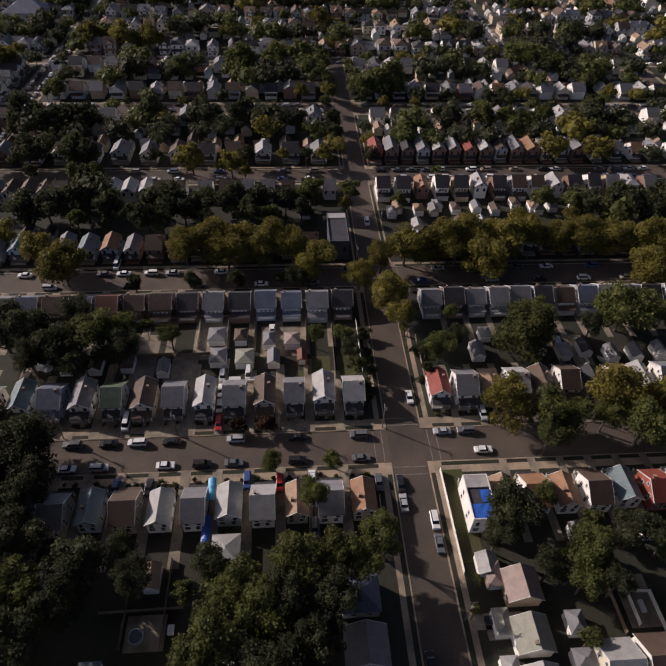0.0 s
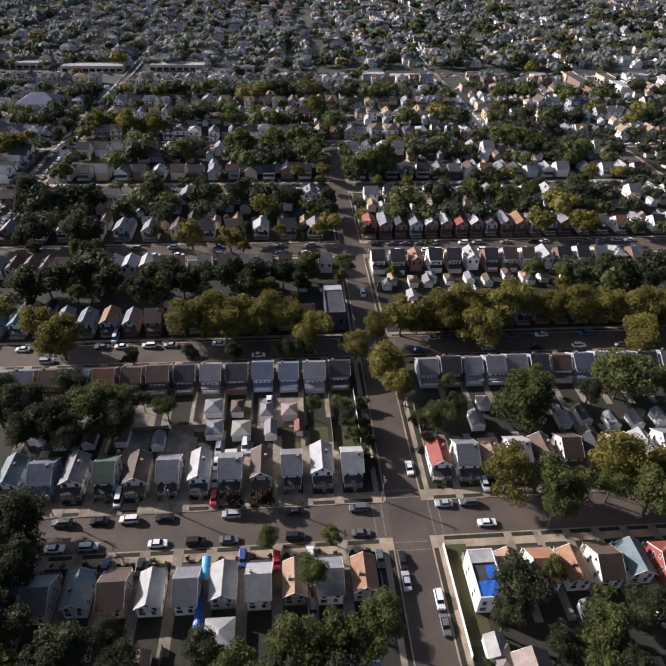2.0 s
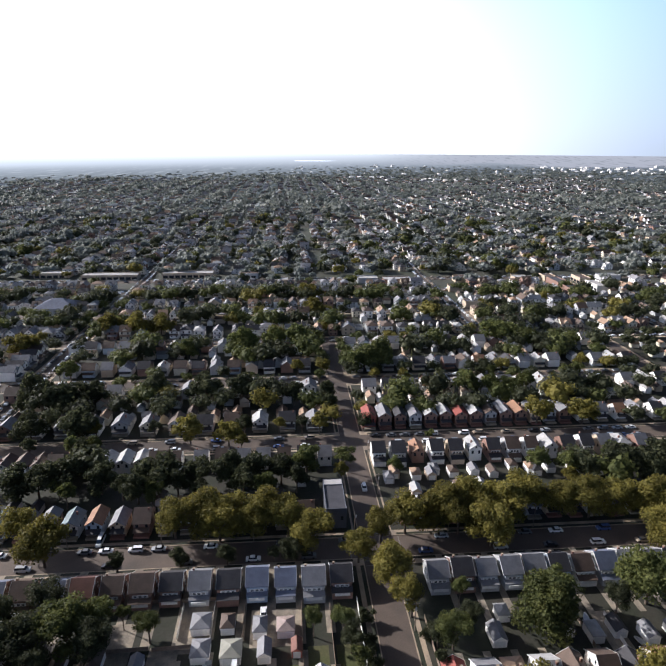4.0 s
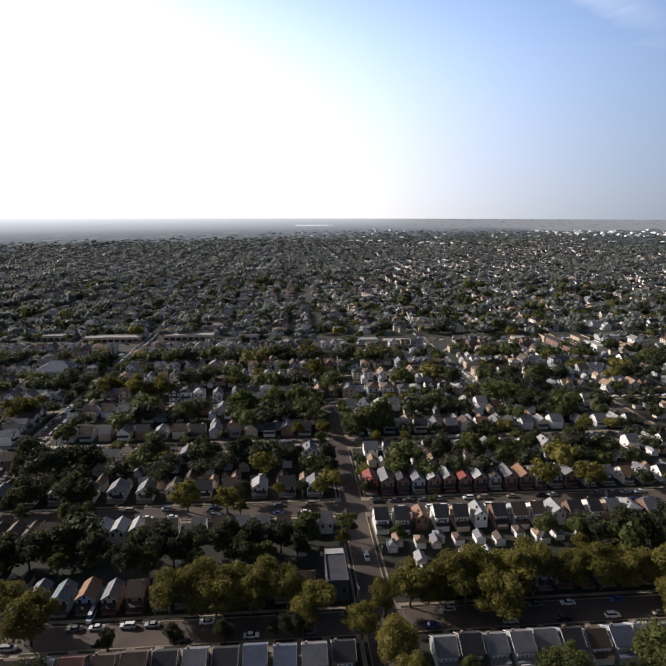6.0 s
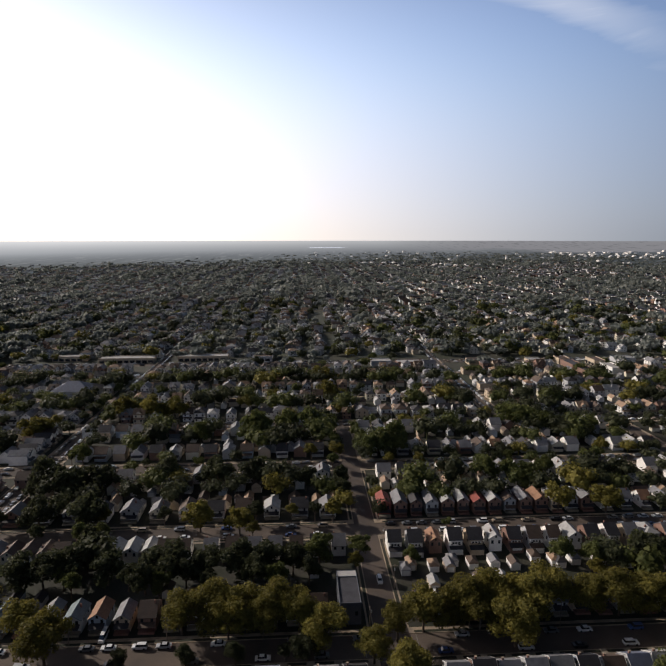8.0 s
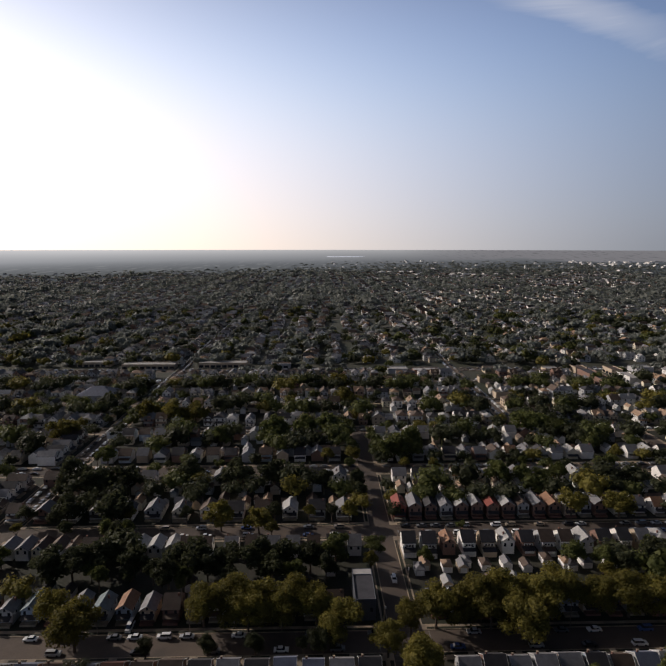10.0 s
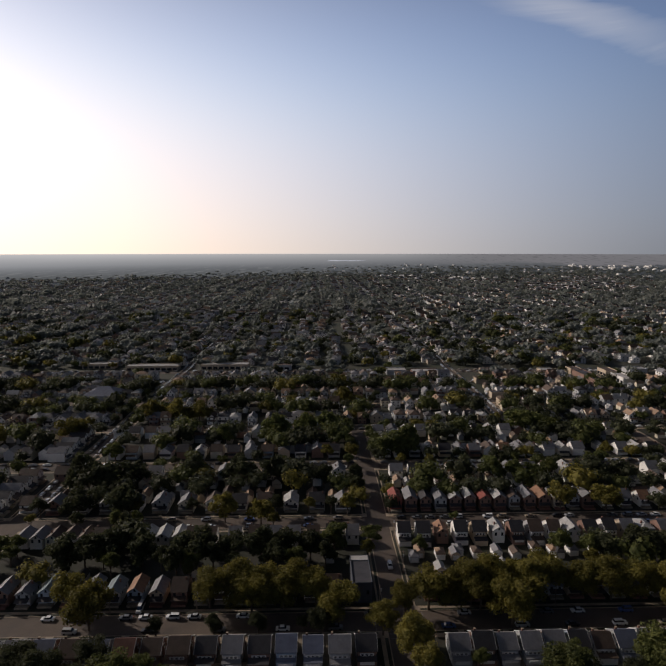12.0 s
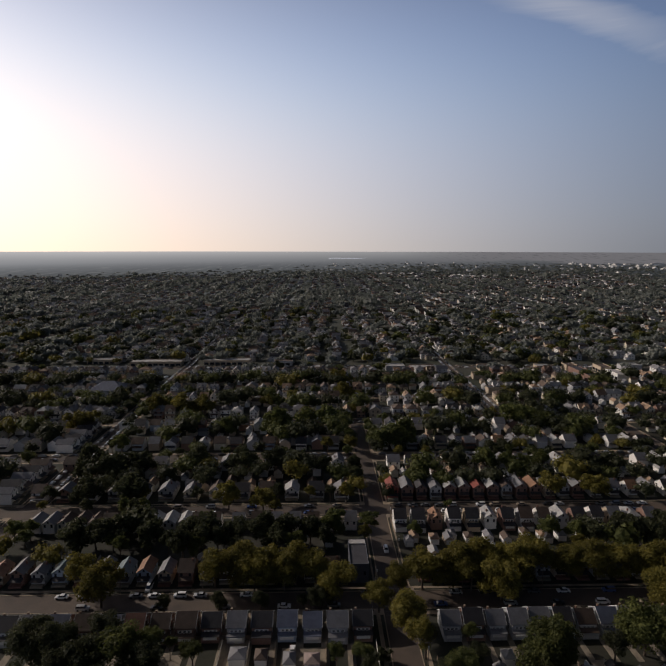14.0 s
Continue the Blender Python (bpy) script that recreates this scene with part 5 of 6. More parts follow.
trees([(-120, 150, 9.0), (-141, 151, 8.4), (-154, 189, 11), (-139, 184, 10.0), (-126, 187, 9.4), (-96, 196, 8.8), (-71, 192, 9.6), (-51, 191, 8.8), (-25, 182, 6.8), (-8, 186, 4.8)], "dark", 7.5, False)
trees([(67, 188, 7.8), (78, 186, 6.7), (88, 184, 6.7), (26, 234, 13), (14, 228, 8.6), (-56, 263, 12), (-35, 270, 9.6), (-21, 269, 12), (-89, 253, 7.3), (113, 271, 13), (127, 262, 9.8),
       (-148, 221, 7), (100, 190, 6)], "green", 7.5, False)
# rows along the third and fourth streets and the avenue
for k in range(60):
    i = (3, 4, 3)[k % 3]
    u, v = rng.uniform(-165, 185), STREETS[i] + rng.choice((-7.2, 7.2))
    if k % 5 == 0:
        u, v = rng.choice((-7.8, 8.0)), rng.uniform(84, 330)
    if (i == 3 and u > 5) or abs(u) < 7 or min(abs(v - q) for q in STREETS) < 6 or (v < 104 and -18 < u < -6):
        continue
    if v > 280 and min(abs(u - a) for a in OPEN_AVENUES) < 8:
        continue
    if min((u - a) ** 2 + (v - b) ** 2 for a, b in PLANTED) > 36:
        tree(u, v, rng.uniform(3.0, 5.2), rng.choice(("olive", "green", "dark")), 6.5, False)
# more yard and street trees through the farther blocks
for i in range(2, 3):
    for k in range(75):
        u = rng.uniform(-290, 225)
        v = STREETS[i] + (rng.uniform(25, 46) if k % 3 else rng.choice((7.4, 64)))
        if v < 90 or abs(u) < 9 or min(abs(u - a) for a in AVENUES) < 9 or (i == 2 and (-60 < u < -8 or 8 < u < 78)):
            continue
        if min((u - a) ** 2 + (v - b) ** 2 for a, b in PLANTED) < 30:
            continue
        tree(u, v, rng.uniform(3.2, 6.8) if v < 200 else rng.uniform(4, 8.5), rng.choice(("green", "dark", "dark", "olive", "green")), rng.uniform(5.5, 7.5), False)

GROVE = [(98, 262, 7.5, 4), (122, 258, 8.5, 4), (132, 264, 9.0, 3), (143, 260, 8.0, 4), (97, 282, 7.0, 3), (121, 276, 8.0, 4), (134, 280, 9.0, 4), (146, 277, 8.5, 3), (122, 298, 8.0, 4), (136, 300, 9.0, 4), (150, 301, 8.5, 3),
         (128, 338, 7.5, 4), (146, 334, 8.0, 3), (164, 338, 8.0, 4), (178, 334, 7.0, 1), (276, 366, 9.0, 1), (288, 372, 9.5, 1), (282, 356, 8.5, 4), (90, 336, 7.5, 4)]
PLANTED += [q[:2] for q in GROVE]
FILL_TREES = GROVE + [(-158, 118, 5.0, 4), (-157, 104, 5.5, 0), (-152, 196, 5.5, 3), (-146, 160, 6.5, 4), (-138, 166, 6.0, 3), (-121, 153, 7.5, 4), (-198, 160, 6.5, 3), (-200, 182, 7.0, 4), (-199, 240, 6.5, 3), (-200, 262, 7.0, 1)]
for k in range(52):
    u, v = (-7.6, 7.9)[k % 2], 150 + k * 6.2 + rng.uniform(-2, 2)
    if v > 292:
        u = rng.uniform(-8, 8)
    if min(abs(v - q) for q in STREETS) > 8 and rng.random() < 0.85:
        PLANTED.append((u, v))
        FILL_TREES.append((u, v, rng.uniform(3.6, 5.8), rng.choice((0, 1, 3, 4, 4))))
for k in range(46):
    u, v = -167.0 + (-8.2, 8.2)[k % 2], 205 + k * 4.2 + rng.uniform(-2, 2)
    if v > 268 and min(abs(v - q) for q in STREETS) > 8 and rng.random() < 0.9:
        PLANTED.append((u, v))
        FILL_TREES.append((u, v, rng.uniform(4.4, 7.0), rng.choice((1, 2, 3, 4, 4))))
for i in range(2, 7):
    for k in range(230 if i > 2 else 150):
        u = rng.uniform(-330, 330)
        v = STREETS[i] + (rng.uniform(22, 49) if k % 2 else rng.choice((7.6, 63.6)) + rng.uniform(-0.6, 0.6))
        if (i == 2 and (v < 90 or v > 130)) or (i == 3 and v < 155 and 0 < u < 115) or abs(u + 20) > 0.62 * (v + 130) + 25 or (i == 2 and (-60 < u < -8 or 8 < u < 78)):
            continue
        if min(abs(u - a) for a in (AVENUES if v < 290 else OPEN_AVENUES)) < 7.5:
            continue
        if PLANTED and min((u - a) ** 2 + (v - b) ** 2 for a, b in PLANTED) < 44:
            continue
        if -196 < u < -150 and 140 < v < 266 or k % 2 == 0 and -150 < u < -9 and v < 300 and rng.random() < 0.75:
            continue                                # open house fronts west of the avenue
        PLANTED.append((u, v))
        FILL_TREES.append((u, v, rng.uniform(4.2, 6.4) if k % 2 == 0 else rng.uniform(6.0, 10.5), rng.choice((0, 1, 2, 3, 4, 3, 4, 3))))


def shrub(u, v, r, leaf="dark"):
    s = part("shrub", SHRUBS[rng.randrange(3)], "leaf_" + leaf, None, spot(u, v, 0.19 + r * 0.55, rng.uniform(0, 360)) @ Matrix.Diagonal((r, r, r * 0.8, 1)))
    tagged(s, "low clipped shrub in a front garden", "shrub", "shrubs")


for k in range(12):
    for dx, v in ((1.6, 9.3), (-1.9, 9.6)):
        shrub(-12.8 - 8.1 * k + dx + rng.uniform(-0.5, 0.5), v + rng.uniform(-0.5, 0.5), rng.uniform(0.6, 1.0), rng.choice(("dark", "green")))
    for dx, v in ((1.9, -9.0), (-1.6, -8.6), (0.3, -10)):
        shrub(-13.2 - 7.85 * k + dx + rng.uniform(-0.5, 0.5), v + rng.uniform(-0.6, 0.6), rng.uniform(0.6, 1.1), rng.choice(("dark", "green", "rust")))
for k in range(8):
    for dx, v in ((1.5, 9.6), (-1.6, 9.4)):
        shrub(11.4 + 7.4 * k + dx, v + rng.uniform(-0.5, 0.5), rng.uniform(0.6, 1.1), rng.choice(("dark", "green")))

# ---- distance ----
def scatter(name, form, places, scales, turns, material, label, category):
    """One mesh of many copies of a small form: far things that nobody could count."""
    if not len(places):
        return None
    base_v, base_f = np.array(form[0], float), np.array(form[1], int)
    n, k = len(places), len(base_v)
    c, s = np.cos(turns)[:, None], np.sin(turns)[:, None]
    p = base_v[None] * np.asarray(scales)[:, None, :]
    x, y = p[..., 0] * c - p[..., 1] * s, p[..., 0] * s + p[..., 1] * c
    co = np.stack([x, y, p[..., 2]], -1) + np.asarray(places)[:, None, :]
    faces = (base_f[None] + (np.arange(n) * k)[:, None, None]).reshape(-1, 3)
    me = bpy.data.meshes.new(name)
    me.vertices.add(n * k)
    me.vertices.foreach_set("co", co.reshape(-1).astype(np.float32))
    me.loops.add(faces.size)
    me.loops.foreach_set("vertex_index", faces.reshape(-1).astype(np.int32))
    me.polygons.add(len(faces))
    me.polygons.foreach_set("loop_start", np.arange(0, faces.size, 3, dtype=np.int32))
    me.update(calc_edges=True)
    me.shade_flat()
    me.materials.append(MAT[material])
    return tagged(new(name, me), label, category, kind="stuff")


def triangles(shape, dy=0.0):
    """Corners and triangles of a Shape, moved dy along y."""
    return [(x, y + dy, z) for x, y, z in shape.v], [(f[0], f[k], f[k + 1]) for f in shape.f for k in range(1, len(f) - 1)]


OCTA_V = [(1, 0, 0), (-1, 0, 0), (0, 1, 0), (0, -1, 0), (0, 0, 1), (0, 0, -1)]
OCTA_F = [(0, 2, 4), (2, 1, 4), (1, 3, 4), (3, 0, 4), (2, 0, 5), (1, 2, 5), (3, 1, 5), (0, 3, 5)]


def bough(rr, fine):
    """A rough closed lump of unit size, the dim inside of a lobe."""
    vs, fs = [np.array(v, float) for v in OCTA_V], list(OCTA_F)
    if fine:
        mids, out = {}, []

        def mid(a, b):
            key = (min(a, b), max(a, b))
            if key not in mids:
                m = vs[a] + vs[b]
                vs.append(m / np.linalg.norm(m))
                mids[key] = len(vs) - 1
            return mids[key]
        for a, b, c in fs:
            x, y, z = mid(a, b), mid(b, c), mid(c, a)
            out += [(a, x, z), (x, b, y), (z, y, c), (x, y, z)]
        fs = out
    return [v * rr.uniform(0.72, 1.02) for v in vs], fs


def clump_form(seed, lobes, patches, fine=True, size=1.0):
    """A ragged tree crown of unit size standing on z = 0: uneven lobes, each a dim lump under many small leaf patches."""
    rr = np.random.RandomState(seed)
    vs, fs = [], []
    rings = [(0.0, 0.0, 1.0, 0.62)]
    for k in range(lobes - 1):
        a, far = k * math.tau / (lobes - 1) + rr.uniform(-0.5, 0.5), rr.uniform(0.42, 0.66)
        rings.append((far * math.cos(a), far * math.sin(a), rr.uniform(0.62, 1.2), rr.uniform(0.32, 0.52)))
    per = max(3, patches // lobes)
    for cx, cy, cz, cr in rings:
        lv, lf = bough(rr, fine)
        i = len(vs)
        vs += [np.array([cx, cy, cz]) + v * cr * (0.9 if patches < 100 else 0.74) for v in lv]
        fs += [tuple(i + q for q in f) for f in lf]
        for d in lump_points(per, rr.randint(1 << 30)):
            if d[2] < -0.35:
                continue
            c = np.array([cx, cy, cz]) + d * cr * rr.uniform(0.86, 1.1)
            nrm = d + rr.normal(0, 0.45, 3)
            nrm /= np.linalg.norm(nrm)
            t = np.cross(nrm, rr.normal(0, 1, 3))
            t /= np.linalg.norm(t)
            b = np.cross(nrm, t)
            s = size * cr * 1.9 / math.sqrt(per) * rr.uniform(0.6, 1.3)
            i = len(vs)
            vs += [c + t * s, c + b * s, c - t * s * 0.6 - b * s * 0.6]
            fs.append((i, i + 1, i + 2))
    i = len(vs)
    vs += [np.array(p) for p in ((-0.06, 0, -0.05), (0.06, 0, -0.05), (0, 0.06, 0.9))]
    fs.append((i, i + 1, i + 2))
    return vs, fs


fr = np.random.RandomState(5)


def lifted(u, v, z=-0.05):
    """World places of arrays of u and v, on the land."""
    x = CROSSING[0] + u * UX[0] + v * UY[0]
    y = CROSSING[1] + u * UX[1] + v * UY[1]
    r = np.hypot(x, y)
    return np.stack([x, y, 95.0 * np.clip((r - 2300.0) / 2500.0, 0, 1) ** 2 + z], 1), r


def fan(n, r0, r1, power=1.0):
    """n places in the wide wedge ahead between two distances, thinner further out."""
    r = r0 + (r1 - r0) * fr.uniform(0, 1, n) ** power
    a = fr.uniform(-0.66, 0.66, n)
    z = 95.0 * np.clip((r - 2300.0) / 2500.0, 0, 1) ** 2
    return np.stack([r * np.sin(a), r * np.cos(a), z - 0.05], 1), r


def grove(u, v):
    """How thickly trees stand, from 0 to 1: groves and built-up stretches follow one another unevenly."""
    a = np.sin(u / 43.0 + 1.3 * np.sin(v / 71.0)) * np.sin(v / 57.0 + 1.1 * np.sin(u / 89.0) + 0.7)
    b = np.sin(u / 131.0 + 2.0) * np.sin(v / 173.0 + 0.4)
    return np.clip(0.5 + 0.38 * a + 0.34 * b, 0, 1)


# trees of the farther blocks, joined
for leaf, kinds in (("olive", (0,)), ("green", (1, 2)), ("dark", (3, 4))):
    for k in range(2):
        some = [q for i, q in enumerate(FILL_TREES) if q[3] in kinds and i % 7][k::2]
        stand = [spot(u, v, 0.1).translation for u, v, r, c in some]
        rad = np.array([q[2] for q in some])
        scatter("yard_trees", clump_form(70 + k + len(leaf), 7, 420, True, 0.95), np.array([tuple(a) for a in stand]), np.stack([rad, rad, np.maximum(rad * 0.9, 4.8)], 1), fr.uniform(0, 6.28, len(some)),
                "leaf_" + leaf, f"yard and street trees with {leaf} foliage among houses", "trees")

# trees between the rows and along the avenues that go on to the skyline
def block(a, v):
    """Sideways shift of an avenue's rows, different from block to block."""
    return 0.0 if a in OPEN_AVENUES else 9.0 * math.sin(a * 0.37 + 2.1 * sum(v > c for c in CROSS_STREETS))


def kept_in_haze(u, v):
    """Share of things kept: towards the sun they give way sooner to the painted haze sheet."""
    return min(1.0, max(0.0, 1.0 - (v - 1850.0 - 0.9 * max(-500.0, u + 500.0)) / 1000.0))


stand = []
for a in FAR_AVENUES:
    v = 496.0
    while v < 2750:
        far = max(0.0, (v - 1300.0) / 1100.0)
        v += fr.uniform(3.6, 8.4) * (1 + far)
        if abs(a + 20) > 0.62 * v + 160 or min(abs(v - c) for c in CROSS_STREETS) < 5 or fr.uniform() > kept_in_haze(a, v):
            continue
        thick = float(grove(np.float64(a), np.float64(v)))
        if fr.uniform() < 0.2 + 0.75 * thick:
            stand.append((a + block(a, v) + 35 + fr.uniform(-16, 16), v + fr.uniform(-3, 3), fr.uniform(4.8, 9.0) * (0.78 + 0.75 * thick)))
        if fr.uniform() < (0.42 if a not in OPEN_AVENUES else 0.40) * (0.5 + thick):
            stand.append((a + block(a, v) + fr.choice((-7.0, 7.0)) + fr.uniform(-2, 2), v, fr.uniform(4.0, 7.0)))
# and others anywhere in the blocks
for k in range(1100):
    v = 496.0 + 1500.0 * fr.uniform() ** 0.8
    u = -20 + fr.uniform(-1, 1) * (0.6 * v + 140)
    if min(abs(u - a) for a in OPEN_AVENUES) > 9 and min(abs(v - c) for c in CROSS_STREETS) > 8 and fr.uniform() < 0.25 + grove(np.float64(u), np.float64(v)):
        stand.append((u, v, fr.uniform(5.0, 10.0)))
for k in range(420):
    v = SHOP_STREET + 26 + 240.0 * fr.uniform()
    u = -20 + fr.uniform(-1, 1) * (0.6 * v + 120)
    if min(abs(u - a) for a in OPEN_AVENUES) > 8 and min(abs(v - c) for c in CROSS_STREETS) > 7:
        stand.append((u, v, fr.uniform(4.0, 8.0)))
# thick planting along both sides of the shopping street
for k in range(90):
    u, v = fr.uniform(-420, 440), SHOP_STREET + fr.choice((-22.0, -9.0, 9.0, 24.0)) + fr.uniform(-2, 2)
    if min(abs(u - a) for a in OPEN_AVENUES) > 8 and not (-232 < u < -100 and v > SHOP_STREET - 16):
        stand.append((u, v, fr.uniform(4.0, 7.5)))
stand = np.array(stand)
place, rad = lifted(stand[:, 0], stand[:, 1])
hue = fr.uniform(0, 1, len(stand))
# the grey share, and all beyond 1100 m, take the haze-paled leaf colour
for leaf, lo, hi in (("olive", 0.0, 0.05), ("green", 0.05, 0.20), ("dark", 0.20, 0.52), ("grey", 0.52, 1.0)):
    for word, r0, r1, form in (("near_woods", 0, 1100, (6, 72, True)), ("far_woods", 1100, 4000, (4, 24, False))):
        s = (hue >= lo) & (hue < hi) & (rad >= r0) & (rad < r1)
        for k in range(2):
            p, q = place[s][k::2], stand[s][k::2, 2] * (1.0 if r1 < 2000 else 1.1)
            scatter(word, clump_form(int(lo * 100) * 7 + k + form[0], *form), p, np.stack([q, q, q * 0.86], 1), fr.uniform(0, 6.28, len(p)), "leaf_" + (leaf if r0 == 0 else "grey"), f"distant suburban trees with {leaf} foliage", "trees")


# far houses: three builds, each in walls, roofs and windows
def far_house(kind):
    w, d, h = {'f': (6.2, 10.0, 5.4), 's': (7.0, 8.6, 5.2), 'h': (6.8, 9.4, 5.6)}[kind]
    along = 'y' if kind == 'f' else 'x'
    r = {'f': 2.6, 's': 2.8, 'h': 2.0}[kind]
    walls = Shape().box(-w / 2, w / 2, 0, d, 0, h) if kind == 'h' else gable_wall(w, d, h, r, along)
    walls.box(-w * 0.42, w * 0.42, -2.0, 0, 0, 2.5)
    roofs = hip_roof(w, d, h, r) if kind == 'h' else gable_roof(w, d, h, r, along)
    if kind == 's':
        walls.prism([(-1.5, h - 0.2), (1.5, h - 0.2), (1.5, h + 0.9), (0, h + 2.1), (-1.5, h + 0.9)], 0.2, 3.0, 'y')
        for sgn in (-1, 1):
            roofs.prism([(0, h + 2.15), (sgn * 1.8, h + 0.7), (sgn * 1.8, h + 0.85), (0, h + 2.32)], -0.1, 3.4, 'y')
    pr = porch_roof_shape(w * 0.9, 2.3, 2.5)
    roofs.add(pr.v, pr.f)
    roofs.box(w * 0.18, w * 0.18 + 0.6, d * 0.55, d * 0.55 + 0.6, h + 0.5, h + r + 0.8)
    panes = Shape()
    for z, high in ((1.1, 1.2), (3.5, 1.3)):
        for x in (-w * 0.26, w * 0.26):
            for y, t in ((-0.03, 1), (d + 0.03, -1)):
                y = -2.03 if z < 2 and t > 0 else y
                panes.add([(x - 0.5 * t, y, z), (x + 0.5 * t, y, z), (x + 0.5 * t, y, z + high), (x - 0.5 * t, y, z + high)], [(0, 1, 2, 3)])
        for y in (d * 0.3, d * 0.7):
            for x, t in ((-w / 2 - 0.03, -1), (w / 2 + 0.03, 1)):
                panes.add([(x, y - 0.45 * t, z), (x, y + 0.45 * t, z), (x, y + 0.45 * t, z + high), (x, y - 0.45 * t, z + high)], [(0, 1, 2, 3)])
    if kind == 'f':
        panes.add([(-0.4, -0.03, h + 0.5), (0.4, -0.03, h + 0.5), (0.4, -0.03, h + 1.5), (-0.4, -0.03, h + 1.5)], [(0, 1, 2, 3)])
    return [triangles(q, -d / 2) for q in (walls, roofs, panes)]


PLAIN_WALL = triangles(gable_wall(6.6, 10.0, 5.6, 2.6, 'y'), -5.0)
PLAIN_ROOF = ([(-3.7, -5.4, 5.4), (0, -5.4, 8.5), (0, 5.4, 8.5), (-3.7, 5.4, 5.4), (3.7, -5.4, 5.4), (3.7, 5.4, 5.4)], [(0, 1, 2), (0, 2, 3), (1, 4, 5), (1, 5, 2)])
spots = []                                          # u, v and turn
for v in (286.0, 357.5, 429.0):
    for side in (-1, 1):
        if v == 286.0 and side < 0:
            continue
        u = -440.0
        while u < 470:
            u += fr.uniform(8.2, 12.5)
            if min(abs(u - a) for a in OPEN_AVENUES) < 10 or (v == 429.0 and 222 < u < 278) or (v == 429.0 and side > 0 and 112 < u < 142) or (v == 357.5 and side < 0 and -232 < u < -180) or (v == 429.0 and side < 0 and 118 < u < 134):
                continue
            if fr.uniform() < 0.9:
                spots.append((u, v + side * 14.5 + fr.uniform(-1.5, 1.5), 0.0 if side > 0 else math.pi))
for a in FAR_AVENUES:
    for side in (-1, 1):
        v = 506.0
        while v < 2650:
            far = max(0.0, (v - 1200.0) / 700.0)
            v += fr.uniform(7.6, 11.5) * (1 + far)
            if abs(a + 20) > 0.62 * v + 160 or min(abs(v - c) for c in CROSS_STREETS) < 9 or fr.uniform() > kept_in_haze(a, v):
                continue
            if fr.uniform() < (1.15 - 0.5 * float(grove(np.float64(a), np.float64(v)))) * min(1.0, (2750 - v) / 600):
                spots.append((a + block(a, v) + side * 14.0 + fr.uniform(-4, 4), v, -math.pi / 2 if side > 0 else math.pi / 2))
spots = np.array(spots)
place, rad = lifted(spots[:, 0], spots[:, 1])
turn = GRID + spots[:, 2] + np.where(fr.uniform(size=len(spots)) < 0.12, math.pi / 2, 0) + fr.uniform(-0.03, 0.03, len(spots))
size = fr.uniform(0.86, 1.15, (len(spots), 1)) * np.array([[1, 1, 1]]) * np.where(rad > 1800, 1.2, 1.0)[:, None]
near = rad < 1000
style, paint, cover = fr.randint(0, 3, len(spots)), fr.randint(0, 10, len(spots)), fr.randint(0, 8, len(spots))
PAINTS = ("white", "white", "white", "tan", "brick", "grey", "white", "white", "cream", "grey")
COVERS = ("grey", "pale", "dark", "brown", "tan", "grey", "brown", "dark")
for j, kind in enumerate("fsh"):
    walls, roofs, panes = far_house(kind)
    for name in sorted(set(PAINTS)):
        s = near & (style == j) & np.array([PAINTS[k] == name for k in paint])
        scatter("far_house_walls", walls, place[s], size[s], turn[s], "siding_" + name, f"rows of distant {name} houses", "houses")
    for name in sorted(set(COVERS)):
        s = near & (style == j) & np.array([COVERS[k] == name for k in cover])
        scatter("far_house_roofs", roofs, place[s], size[s], turn[s], "shingle_" + name, f"{name} shingle roofs of distant houses", "roofs")
    s = near & (style == j)
    scatter("far_windows", panes, place[s], size[s], turn[s], "glass_dark", "dark windows of distant houses", "windows")
for name in sorted(set(PAINTS)):
    s = ~near & np.array([PAINTS[k] == name for k in paint])
    scatter("far_house_walls", PLAIN_WALL, place[s], size[s], turn[s], "siding_" + name, f"rows of distant {name} houses", "houses")
for name in sorted(set(COVERS)):
    s = ~near & np.array([COVERS[k] == name for k in cover])
    scatter("far_house_roofs", PLAIN_ROOF, place[s], size[s], turn[s], "shingle_" + name, f"{name} shingle roofs of distant houses", "roofs")

# small garages and sheds behind the farther houses
sheds = []
for i in range(3, 7):
    for row in (25.0, 44.0):
        u = -300.0
        while u < 300:
            u += fr.uniform(6.5, 13)
            v = STREETS[i] + row + fr.uniform(-3, 3)
            if min(abs(u - a) for a in (AVENUES if v < 290 else OPEN_AVENUES)) > 9 and abs(u + 20) < 0.62 * (STREETS[i] + 160) + 30:
                sheds.append((u, v))
sheds = np.array(sheds)
place, rad = lifted(sheds[:, 0], sheds[:, 1], 0.1)
turn = GRID + np.where(fr.uniform(size=len(sheds)) < 0.7, 0, math.pi / 2)
size = fr.uniform(0.5, 0.72, (len(sheds), 1)) * np.array([[1, 1.05, 0.95]])
pick = fr.randint(0, 4, len(sheds))
for k, (wall, roof) in enumerate((("white", "pale"), ("grey", "grey"), ("cream", "tan"), ("tan", "brown"))):
    s = pick == k
    scatter("garage_walls", PLAIN_WALL, place[s], size[s], turn[s], "siding_" + wall, f"{wall} back-yard garages among trees", "garages")
    scatter("garage_roofs", PLAIN_ROOF, place[s], size[s], turn[s], "shingle_" + roof, f"{roof} roofs of back-yard garages", "roofs")

# cars at the kerbs of the farther streets
kerbs = []
for v in (*STREETS[4:], SHOP_STREET):
    for side in (-1, 1):
        u = -330.0
        while u < 360:
            u += fr.uniform(5.4, 11)
            if min(abs(u - a) for a in (AVENUES if v < 280 else OPEN_AVENUES)) > 8:
                kerbs.append((u, v + side * 3.6, 0.0))
